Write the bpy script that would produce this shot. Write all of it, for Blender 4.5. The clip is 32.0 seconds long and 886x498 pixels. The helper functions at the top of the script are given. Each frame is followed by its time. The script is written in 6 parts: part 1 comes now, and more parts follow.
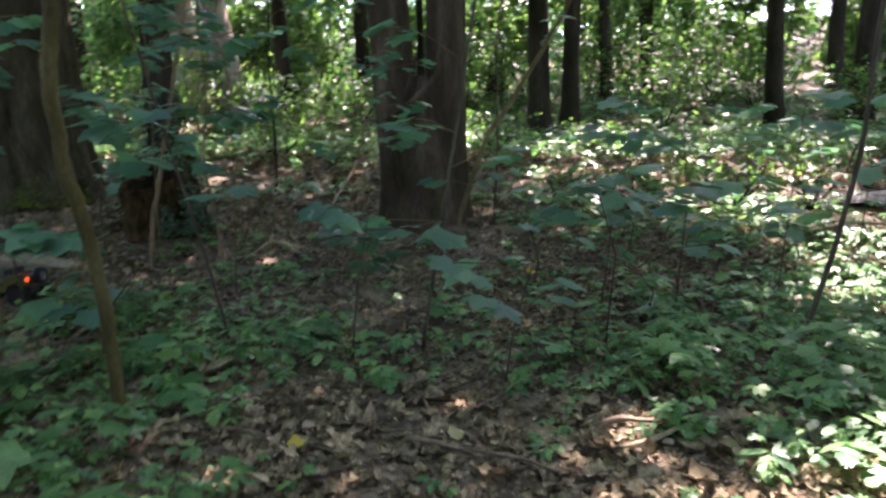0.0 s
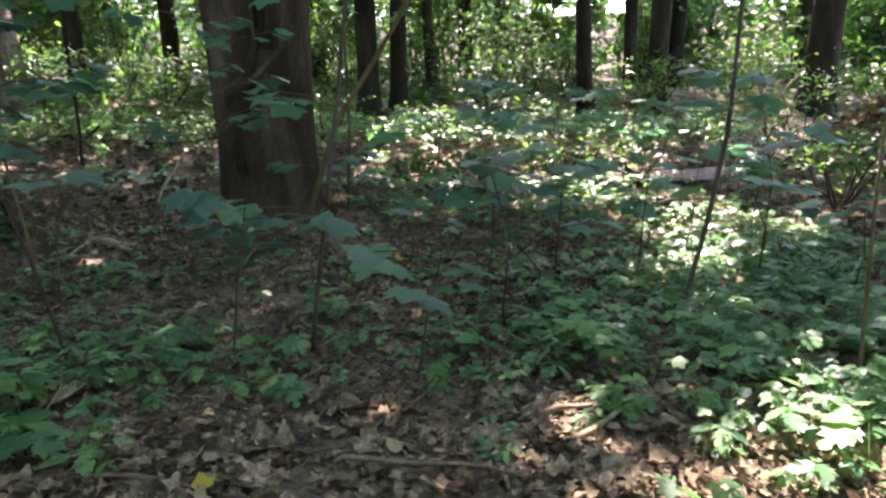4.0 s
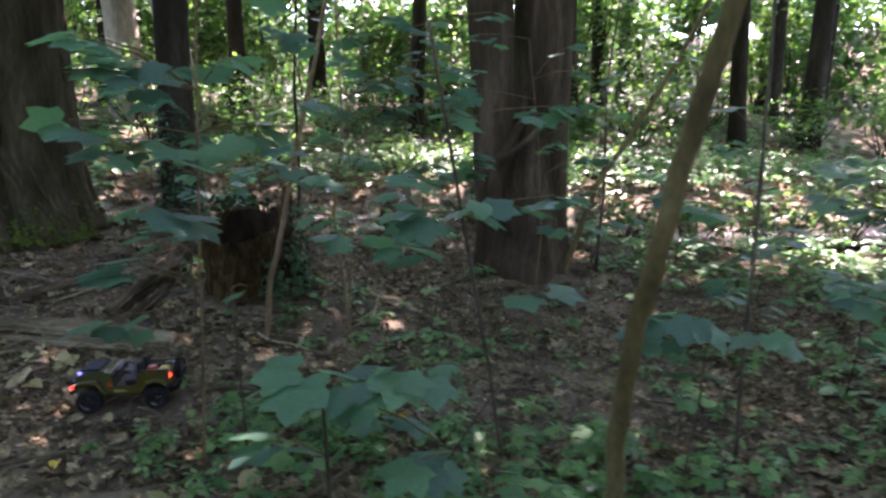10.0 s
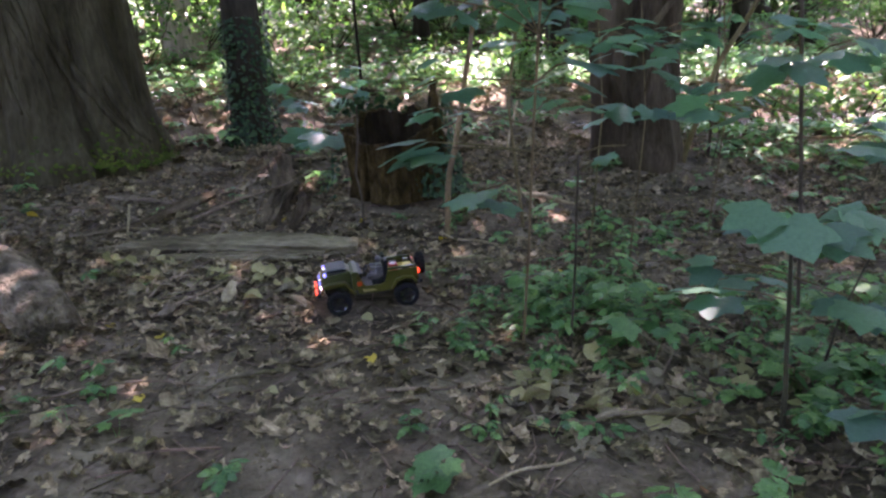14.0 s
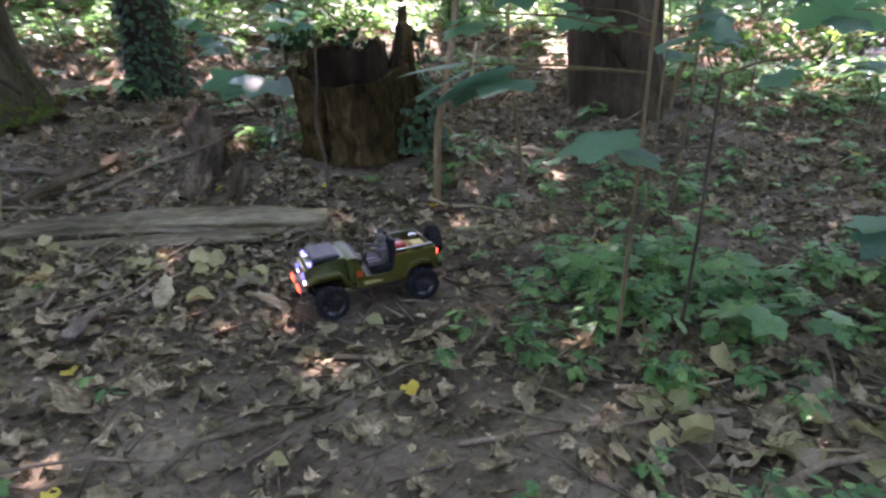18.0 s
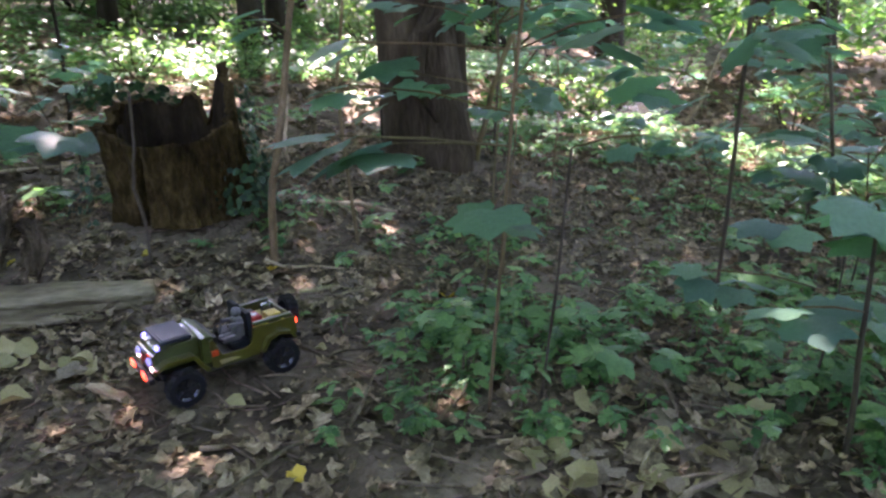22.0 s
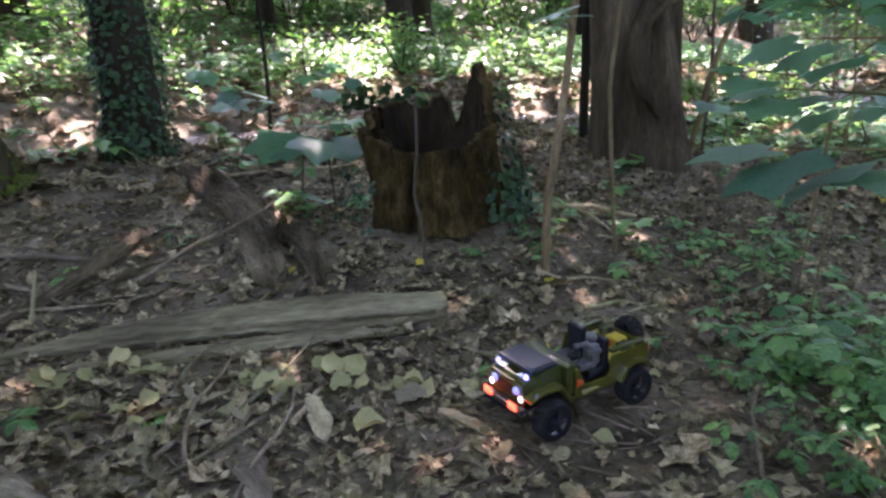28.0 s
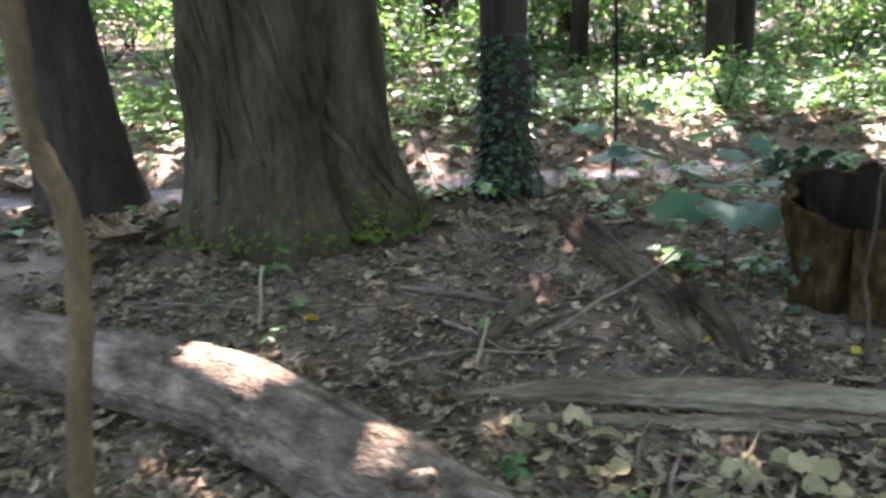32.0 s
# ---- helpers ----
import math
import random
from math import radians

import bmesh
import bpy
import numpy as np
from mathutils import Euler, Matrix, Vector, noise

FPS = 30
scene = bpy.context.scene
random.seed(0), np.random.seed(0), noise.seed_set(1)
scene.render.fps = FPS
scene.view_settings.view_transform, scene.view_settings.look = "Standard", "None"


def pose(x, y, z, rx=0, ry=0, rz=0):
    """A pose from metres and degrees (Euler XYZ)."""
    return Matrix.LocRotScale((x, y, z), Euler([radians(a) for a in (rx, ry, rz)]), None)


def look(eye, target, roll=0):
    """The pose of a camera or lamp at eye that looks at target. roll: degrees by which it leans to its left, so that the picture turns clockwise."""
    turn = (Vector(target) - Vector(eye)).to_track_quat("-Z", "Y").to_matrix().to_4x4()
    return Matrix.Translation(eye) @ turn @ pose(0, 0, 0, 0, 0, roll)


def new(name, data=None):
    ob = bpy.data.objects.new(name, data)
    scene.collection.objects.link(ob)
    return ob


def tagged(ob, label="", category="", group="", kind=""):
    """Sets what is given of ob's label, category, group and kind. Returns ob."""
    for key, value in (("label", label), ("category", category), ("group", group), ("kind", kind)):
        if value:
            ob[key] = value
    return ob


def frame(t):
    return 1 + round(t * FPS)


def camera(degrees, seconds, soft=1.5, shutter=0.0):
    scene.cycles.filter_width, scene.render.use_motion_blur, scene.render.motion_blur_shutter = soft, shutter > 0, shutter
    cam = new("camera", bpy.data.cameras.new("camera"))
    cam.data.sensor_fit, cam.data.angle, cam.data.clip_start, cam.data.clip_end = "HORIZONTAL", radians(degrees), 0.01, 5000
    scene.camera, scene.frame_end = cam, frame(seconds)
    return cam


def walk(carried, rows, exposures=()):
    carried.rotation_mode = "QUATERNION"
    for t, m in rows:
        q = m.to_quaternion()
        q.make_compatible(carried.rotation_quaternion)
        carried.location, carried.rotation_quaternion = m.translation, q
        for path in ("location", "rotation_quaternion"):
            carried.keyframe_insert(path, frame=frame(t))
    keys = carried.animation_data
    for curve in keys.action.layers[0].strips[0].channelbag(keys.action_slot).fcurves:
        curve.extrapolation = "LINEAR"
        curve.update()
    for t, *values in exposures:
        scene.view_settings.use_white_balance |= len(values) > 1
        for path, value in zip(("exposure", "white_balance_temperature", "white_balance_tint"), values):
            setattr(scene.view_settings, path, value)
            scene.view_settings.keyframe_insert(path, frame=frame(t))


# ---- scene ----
# ---- camera ----
cam = camera(68.0, 32.0, 2.5, 0.5)
PATH = [
    (0, (0.156, 0.538, 1.062), (0.06, 2.511, 0.75), -0.7),
    (0.5, (0.011, 0.788, 1.017), (0.051, 2.769, 0.749), -5.2),
    (1, (-0.104, 0.862, 1.012), (0.115, 2.825, 0.699), -4.4),
    (1.5, (-0.204, 0.851, 1.031), (0.116, 2.807, 0.762), -5.5),
    (2, (-0.242, 0.846, 1.025), (0.223, 2.769, 0.733), -1.5),
    (2.5, (-0.201, 0.845, 1.029), (0.232, 2.782, 0.787), -0.7),
    (4.5, (-0.222, 0.868, 1.011), (0.236, 2.778, 0.634), -0.5),
    (5, (-0.242, 0.87, 1.01), (0.239, 2.786, 0.7), 0.7),
    (5.5, (-0.299, 0.864, 1.018), (0.148, 2.794, 0.746), -1.2),
    (6, (-0.391, 0.871, 1.018), (0.103, 2.782, 0.694), -2.3),
    (6.5, (-0.53, 0.989, 1.021), (-0.151, 2.933, 0.738), -4.6),
    (7, (-0.775, 1.109, 1.042), (-0.394, 3.047, 0.728), -0.9),
    (7.5, (-0.879, 0.899, 1.186), (-0.464, 2.824, 0.836), -1.8),
    (8, (-0.995, 1.049, 1.276), (-0.736, 2.998, 0.905), 1.4),
    (8.5, (-1.306, 1.117, 1.374), (-0.953, 3.052, 1.011), -0.5),
    (9, (-1.418, 1.298, 1.312), (-1.014, 3.231, 0.994), 0.5),
    (9.5, (-1.777, 1.199, 1.517), (-1.361, 3.122, 1.159), 1.1),
    (10, (-1.988, 1.266, 1.493), (-1.722, 3.221, 1.165), 1.1),
    (10.5, (-2.216, 1.491, 1.544), (-1.971, 3.447, 1.202), 0.1),
    (11, (-2.488, 1.464, 1.414), (-1.967, 3.358, 1.04), 2.5),
    (11.5, (-2.752, 1.412, 1.296), (-2.254, 3.316, 0.938), 0.4),
    (12, (-3.001, 1.563, 1.277), (-2.552, 3.478, 0.92), -2.8),
    (12.5, (-3.283, 1.684, 1.285), (-2.698, 3.575, 0.997), -0.3),
    (13, (-3.522, 1.699, 1.237), (-2.781, 3.49, 0.743), -1.0),
    (13.5, (-3.627, 1.664, 1.232), (-3.007, 3.501, 0.74), -1.3),
    (14, (-3.639, 1.648, 1.215), (-3.212, 3.526, 0.675), -1.9),
    (14.5, (-3.627, 1.648, 1.225), (-3.155, 3.529, 0.734), -2.9),
    (16.5, (-3.864, 2.365, 1.001), (-3.184, 4.15, 0.408), -1.1),
    (17, (-3.966, 2.484, 0.983), (-3.264, 4.251, 0.362), -1.5),
    (17.5, (-3.882, 2.607, 0.996), (-3.222, 4.392, 0.381), -2.5),
    (18, (-3.907, 2.681, 1.012), (-3.208, 4.437, 0.356), -1.8),
    (18.5, (-3.99, 2.723, 1.034), (-3.103, 4.381, 0.354), -1.6),
    (19, (-4.077, 2.764, 1.058), (-3.164, 4.421, 0.407), -2.9),
    (19.5, (-4.094, 2.758, 1.067), (-3.18, 4.433, 0.466), -0.5),
    (20, (-4.088, 2.746, 1.071), (-3.112, 4.386, 0.473), 0.1),
    (20.5, (-4.077, 2.73, 1.071), (-3.06, 4.353, 0.495), -1.0),
    (21, (-4.065, 2.717, 1.081), (-3.031, 4.347, 0.557), -0.2),
    (21.5, (-4.042, 2.729, 1.078), (-2.926, 4.319, 0.605), -0.3),
    (22, (-4.103, 2.82, 1.097), (-2.861, 4.29, 0.555), 0.2),
    (22.5, (-4.152, 2.963, 1.117), (-2.932, 4.425, 0.505), -6.0),
    (23, (-4.206, 3.182, 1.118), (-2.942, 4.577, 0.443), -7.4),
    (23.5, (-4.345, 3.378, 1.119), (-3.02, 4.687, 0.39), -6.6),
    (24, (-4.497, 3.498, 1.141), (-3.291, 4.927, 0.433), -5.7),
    (24.5, (-4.544, 3.518, 1.134), (-3.383, 4.998, 0.453), -3.2),
    (26.5, (-4.612, 3.525, 1.141), (-3.481, 5.052, 0.518), -2.4),
    (27, (-4.632, 3.533, 1.13), (-3.544, 5.089, 0.499), -1.7),
    (27.5, (-4.663, 3.534, 1.134), (-3.624, 5.129, 0.522), -2.0),
    (28, (-4.706, 3.552, 1.142), (-3.706, 5.19, 0.577), -1.6),
    (28.5, (-4.732, 3.552, 1.15), (-3.785, 5.223, 0.592), -1.5),
    (29, (-4.757, 3.568, 1.158), (-3.84, 5.25, 0.581), -2.3),
    (29.5, (-4.848, 3.593, 1.18), (-4.012, 5.32, 0.614), -2.0),
    (30, (-4.934, 3.627, 1.242), (-4.222, 5.427, 0.739), -1.0),
    (30.5, (-4.98, 3.657, 1.293), (-4.433, 5.518, 0.804), -1.9),
    (31, (-5.082, 3.785, 1.356), (-4.59, 5.665, 0.884), -2.9),
    (31.5, (-5.241, 3.872, 1.363), (-4.822, 5.77, 0.888), -2.5),
    (32, (-5.475, 3.852, 1.4), (-5.159, 5.765, 0.909), -1.9),
]
SKY, SUNLIGHT = 0.15, 2.8
walk(cam, [(t, look(eye, target, roll)) for t, eye, target, roll in PATH], [(0.0, 3.93, 6650, 41), (8.0, 4.08, 6600, 44), (13.0, 4.38, 6500, 53), (19.0, 4.76, 6560, 52), (24.0, 4.56, 6520, 47), (30.0, 4.80, 6580, 48), (32.0, 4.90, 6620, 47)])

# ---- world and sun ----
SUN_AZ, SUN_EL = radians(24), radians(54)      # azimuth from +y towards +x
SUN_DIR = Vector((math.sin(SUN_AZ) * math.cos(SUN_EL), math.cos(SUN_AZ) * math.cos(SUN_EL), math.sin(SUN_EL)))
world = bpy.data.worlds.new("world")
scene.world = world
world.use_nodes = True
wn = world.node_tree.nodes
sky = wn.new("ShaderNodeTexSky")
sky.sky_type, sky.sun_disc = "NISHITA", False
sky.sun_elevation, sky.sun_rotation = SUN_EL, SUN_AZ
world.node_tree.links.new(sky.outputs["Color"], wn["Background"].inputs["Color"])
wn["Background"].inputs["Strength"].default_value = SKY
lamp = bpy.data.lights.new("sun", "SUN")
lamp.energy, lamp.angle, lamp.color = SUNLIGHT, radians(0.55), (1.0, 0.95, 0.86)
sun = new("sun", lamp)
sun.rotation_mode = "QUATERNION"
sun.rotation_quaternion = SUN_DIR.to_track_quat("Z", "Y")
sun.location = SUN_DIR * 60

# ---- materials ----
def mat(name, cols, scale=5.0, rough=0.85, bump=0.3, fine=60.0, stretch=(1, 1, 1), vary=0.25, by="island", trans=0.0, tcol=None, spec=0.3, world_space=False, contrast=(0.3, 0.7), metal=0.0, dist=0.01, hue=0.03):
    """A two-scale noise material; by: what the colour varies with; trans: share of light let through, for leaves."""
    m = bpy.data.materials.new(name)
    m.use_nodes = True
    nt = m.node_tree
    n, link = nt.nodes, nt.links.new
    bsdf = n["Principled BSDF"]
    bsdf.inputs["Roughness"].default_value = rough
    bsdf.inputs["Specular IOR Level"].default_value = spec
    bsdf.inputs["Metallic"].default_value = metal
    mp = n.new("ShaderNodeMapping")
    mp.inputs["Scale"].default_value = stretch
    if world_space:
        geo = n.new("ShaderNodeNewGeometry")
        link(geo.outputs["Position"], mp.inputs["Vector"])
    else:
        tc = n.new("ShaderNodeTexCoord")
        link(tc.outputs["Object"], mp.inputs["Vector"])
    big = n.new("ShaderNodeTexNoise")
    big.inputs["Scale"].default_value, big.inputs["Detail"].default_value, big.inputs["Roughness"].default_value = scale, 5, 0.6
    link(mp.outputs["Vector"], big.inputs["Vector"])
    ramp = n.new("ShaderNodeValToRGB")
    els = ramp.color_ramp.elements
    lo, hi = contrast
    for k, c in enumerate(cols):
        at = lo + (hi - lo) * k / max(1, len(cols) - 1)
        e = els[k] if k < 2 else els.new(at)
        e.position, e.color = at, (*c, 1)
    link(big.outputs["Fac"], ramp.inputs["Fac"])
    small = n.new("ShaderNodeTexNoise")
    small.inputs["Scale"].default_value, small.inputs["Detail"].default_value = fine, 4
    link(mp.outputs["Vector"], small.inputs["Vector"])
    mr = n.new("ShaderNodeMapRange")
    mr.inputs["From Min"].default_value, mr.inputs["From Max"].default_value = 0.25, 0.75
    mr.inputs["To Min"].default_value, mr.inputs["To Max"].default_value = 0.72, 1.28
    link(small.outputs["Fac"], mr.inputs["Value"])
    mix = n.new("ShaderNodeMix")
    mix.data_type, mix.blend_type = "RGBA", "MULTIPLY"
    mix.inputs["Factor"].default_value = 1.0
    link(ramp.outputs["Color"], mix.inputs["A"])
    link(mr.outputs["Result"], mix.inputs["B"])
    hsv = n.new("ShaderNodeHueSaturation")
    link(mix.outputs["Result"], hsv.inputs["Color"])
    if vary:
        if by == "island":
            g2 = n.new("ShaderNodeNewGeometry")
            rnd = g2.outputs["Random Per Island"]
        else:
            oi = n.new("ShaderNodeObjectInfo")
            rnd = oi.outputs["Random"]
        v = n.new("ShaderNodeMapRange")
        v.inputs["To Min"].default_value, v.inputs["To Max"].default_value = 1 - vary, 1 + vary
        link(rnd, v.inputs["Value"])
        link(v.outputs["Result"], hsv.inputs["Value"])
        h = n.new("ShaderNodeMapRange")
        h.inputs["To Min"].default_value, h.inputs["To Max"].default_value = 0.5 + hue, 0.5 - hue
        link(rnd, h.inputs["Value"])
        link(h.outputs["Result"], hsv.inputs["Hue"])
    link(hsv.outputs["Color"], bsdf.inputs["Base Color"])
    if bump:
        b = n.new("ShaderNodeBump")
        b.inputs["Strength"].default_value, b.inputs["Distance"].default_value = bump, dist
        add = n.new("ShaderNodeMath")
        add.operation = "ADD"
        link(big.outputs["Fac"], add.inputs[0])
        link(small.outputs["Fac"], add.inputs[1])
        link(add.outputs["Value"], b.inputs["Height"])
        link(b.outputs["Normal"], bsdf.inputs["Normal"])
    if trans:
        tr = n.new("ShaderNodeBsdfTranslucent")
        th = n.new("ShaderNodeHueSaturation")
        th.inputs["Saturation"].default_value, th.inputs["Value"].default_value, th.inputs["Hue"].default_value = 1.1, tcol or 2.2, 0.475
        link(hsv.outputs["Color"], th.inputs["Color"])
        link(th.outputs["Color"], tr.inputs["Color"])
        ms = n.new("ShaderNodeMixShader")
        ms.inputs["Fac"].default_value = trans
        link(bsdf.outputs["BSDF"], ms.inputs[1])
        link(tr.outputs["BSDF"], ms.inputs[2])
        link(ms.outputs["Shader"], n["Material Output"].inputs["Surface"])
    return m


def plain(name, col, rough=0.5, metal=0.0, spec=0.5, glow=None, power=0.0, coat=0.0):
    m = mat(name, [tuple(c * 0.88 for c in col), tuple(min(1, c * 1.1) for c in col)], 25, rough, 0.04, 220, vary=0, spec=spec, metal=metal)
    b = m.node_tree.nodes["Principled BSDF"]
    b.inputs["Coat Weight"].default_value = coat
    if glow:
        b.inputs["Emission Color"].default_value, b.inputs["Emission Strength"].default_value = (*glow, 1), power
    return m


SOIL = mat("soil", [(0.030, 0.023, 0.014), (0.113, 0.091, 0.060), (0.215, 0.177, 0.120)], 2.6, 0.95, 0.9, 34, vary=0, world_space=True, spec=0.15, dist=0.03)
BARK_BIG = mat("bark_big", [(0.024, 0.020, 0.010), (0.052, 0.044, 0.024), (0.088, 0.076, 0.044)], 4.0, 0.95, 0.8, 30, (1, 1, 0.3), 0, world_space=True, spec=0.1, dist=0.04)
BARK_TWIN = mat("bark_twin", [(0.026, 0.019, 0.011), (0.060, 0.044, 0.027), (0.115, 0.088, 0.057)], 4.0, 0.95, 0.9, 42, (1, 1, 0.22), 0, world_space=True, spec=0.1, dist=0.03)
BARK_FAR = mat("bark_far", [(0.014, 0.012, 0.008), (0.030, 0.025, 0.017), (0.055, 0.046, 0.033)], 3.0, 0.95, 0.6, 25, (1, 1, 0.25), 0.3, "object", world_space=True, spec=0.1, dist=0.03, hue=0.008)
# lighter copy of the far bark, with sunlight put into its colour
BARK_SUNLIT = mat("bark_sunlit", [(0.14, 0.12, 0.095), (0.26, 0.22, 0.17), (0.36, 0.31, 0.25)], 3.0, 0.95, 0.6, 25, (1, 1, 0.25), 0.1, "object", world_space=True, spec=0.1, dist=0.03)
BARK_SAP = mat("bark_sapling", [(0.06, 0.043, 0.017), (0.115, 0.085, 0.034), (0.17, 0.13, 0.058)], 9, 0.8, 0.4, 90, (1, 1, 0.35), 0.15, "object", spec=0.25)
BARK_THIN = mat("bark_thin", [(0.035, 0.028, 0.018), (0.07, 0.056, 0.036), (0.11, 0.09, 0.06)], 9, 0.8, 0.4, 90, (1, 1, 0.35), 0.15, "object", spec=0.25)
STUMP_BARK = mat("stump_bark", [(0.012, 0.008, 0.003), (0.042, 0.028, 0.010), (0.100, 0.068, 0.026)], 13, 0.97, 1.0, 70, (1, 1, 0.5), 0, world_space=True, spec=0.1, dist=0.03)
BARK_TAN = mat("bark_tan", [(0.075, 0.058, 0.026), (0.145, 0.112, 0.052), (0.22, 0.175, 0.09)], 9, 0.8, 0.4, 90, (1, 1, 0.35), 0.15, "object", spec=0.25)
# rotten wood darkened further, so the hollow's shade is in its colour
SHADED_WOOD = mat("shaded_wood", [(0.008, 0.005, 0.003), (0.02, 0.014, 0.008), (0.042, 0.030, 0.017)], 8, 0.95, 0.8, 70, (1, 1, 0.3), 0, world_space=True, spec=0.1)
LOG_GREY = mat("log_grey", [(0.050, 0.041, 0.024), (0.145, 0.121, 0.071), (0.26, 0.222, 0.138)], 7, 0.95, 0.9, 60, (0.25, 1.2, 1), 0, spec=0.1, dist=0.02)
LOG_BROWN = mat("log_brown", [(0.06, 0.046, 0.032), (0.125, 0.098, 0.07), (0.20, 0.16, 0.12)], 6, 0.95, 0.9, 50, (0.25, 1.2, 1), 0, spec=0.1, dist=0.025)
LOG_ROT = mat("log_rotten", [(0.032, 0.023, 0.013), (0.080, 0.060, 0.036), (0.15, 0.117, 0.074)], 7, 0.95, 1.0, 55, (0.25, 1.2, 1), 0, spec=0.1, dist=0.03)
LOG_BARK = mat("log_bark", [(0.045, 0.036, 0.023), (0.135, 0.110, 0.072), (0.26, 0.214, 0.150)], 10, 0.95, 1.0, 45, (0.6, 1.1, 1), 0, spec=0.1, dist=0.035)
STICK = mat("stick_wood", [(0.070, 0.056, 0.034), (0.14, 0.115, 0.070), (0.23, 0.19, 0.115)], 14, 0.85, 0.5, 120, vary=0.3, by="object", spec=0.2)
TWIG = mat("twig_wood", [(0.08, 0.06, 0.04), (0.15, 0.115, 0.075)], 14, 0.9, 0.3, 100, vary=0.45, spec=0.2)
PALE_WOOD = mat("pale_wood", [(0.15, 0.120, 0.068), (0.28, 0.232, 0.132), (0.42, 0.36, 0.215)], 14, 0.8, 0.5, 100, vary=0.15, by="object", spec=0.2)
MOSS = mat("moss", [(0.035, 0.055, 0.01), (0.08, 0.12, 0.02)], 20, 0.95, 0.8, 150, vary=0.25, spec=0.1)
LEAF = mat("maple_leaf", [(0.048, 0.125, 0.077), (0.072, 0.175, 0.106)], 14, 0.45, 0.25, 120, vary=0.3, by="object", trans=0.38, spec=0.30, dist=0.004)
COVER = mat("cover_leaf", [(0.050, 0.148, 0.048), (0.082, 0.215, 0.066)], 20, 0.45, 0.15, 120, vary=0.4, trans=0.35, spec=0.36, dist=0.004)
IVY = mat("ivy_leaf", [(0.013, 0.040, 0.017), (0.028, 0.075, 0.030)], 20, 0.5, 0.15, 120, vary=0.5, trans=0.12, spec=0.25, dist=0.004)
SHRUB = mat("shrub_leaf", [(0.033, 0.098, 0.026), (0.056, 0.145, 0.034)], 8, 0.5, 0.1, 60, vary=0.45, trans=0.42, spec=0.3, dist=0.004, hue=0.025)
CROWN = mat("crown_leaf", [(0.045, 0.095, 0.03), (0.07, 0.135, 0.042)], 6, 0.5, 0.0, 40, vary=0.35, trans=0.42, spec=0.3)
DEAD = mat("dead_leaf", [(0.10, 0.082, 0.05), (0.19, 0.16, 0.10), (0.27, 0.235, 0.155)], 24, 0.8, 0.3, 130, vary=0.45, by="object", trans=0.12, tcol=1.2, spec=0.25, dist=0.004, hue=0.012)
LITTER = mat("litter_leaf", [(0.042, 0.032, 0.017), (0.155, 0.124, 0.068), (0.35, 0.288, 0.170)], 30, 0.85, 0.2, 130, vary=0.6, trans=0.08, tcol=1.2, spec=0.2, dist=0.004, hue=0.015)
DRIFT = mat("drift_leaf", [(0.10, 0.079, 0.043), (0.20, 0.163, 0.090), (0.32, 0.27, 0.16)], 24, 0.8, 0.3, 130, vary=0.5, trans=0.12, tcol=1.2, spec=0.25, dist=0.004, hue=0.015)
YELLOW = mat("yellow_leaf", [(0.42, 0.31, 0.035), (0.58, 0.46, 0.07)], 24, 0.7, 0.2, 120, vary=0.25, by="object", trans=0.2, tcol=1.2, spec=0.3, dist=0.004, hue=0.01)
PALE_LEAF = mat("pale_leaf", [(0.19, 0.175, 0.075), (0.33, 0.31, 0.145)], 24, 0.75, 0.3, 120, vary=0.3, by="object", trans=0.15, tcol=1.2, spec=0.25, dist=0.004, hue=0.015)

# ---- mesh helpers ----
RNG = np.random.default_rng(7)


def mesh_np(name, verts, faces, material, smooth=False):
    """A mesh from arrays; all faces with the same number of corners."""
    me = bpy.data.meshes.new(name)
    verts, faces = np.asarray(verts, np.float32), np.asarray(faces, np.int32)
    k = faces.shape[1]
    me.vertices.add(len(verts))
    me.vertices.foreach_set("co", verts.ravel())
    me.loops.add(faces.size)
    me.loops.foreach_set("vertex_index", faces.ravel())
    me.polygons.add(len(faces))
    me.polygons.foreach_set("loop_start", np.arange(0, faces.size, k, dtype=np.int32))
    me.polygons.foreach_set("loop_total", np.full(len(faces), k, dtype=np.int32))
    if smooth:
        me.polygons.foreach_set("use_smooth", np.ones(len(faces), dtype=bool))
    me.materials.append(material)
    me.update(calc_edges=True)
    return me


def part(name, bm, material, parent=None, label="", smooth=False):
    """Links a bmesh, or a mesh, as one object, under a thing or a part if one is given."""
    if isinstance(bm, bmesh.types.BMesh):
        me = bpy.data.meshes.new(name)
        bm.to_mesh(me)
        bm.free()
        me.materials.append(material)
        if smooth:
            for p in me.polygons:
                p.use_smooth = True
    else:
        me = bm
    ob = new(name, me)
    if parent is not None:
        ob.parent = parent
    return tagged(ob, label)


def join_np(pieces):
    """Joins (verts, faces) pieces into one pair of arrays."""
    vs, fs, at = [], [], 0
    for v, f in pieces:
        vs.append(np.asarray(v, float))
        fs.append(np.asarray(f, int) + at)
        at += len(v)
    return np.concatenate(vs), np.concatenate(fs)


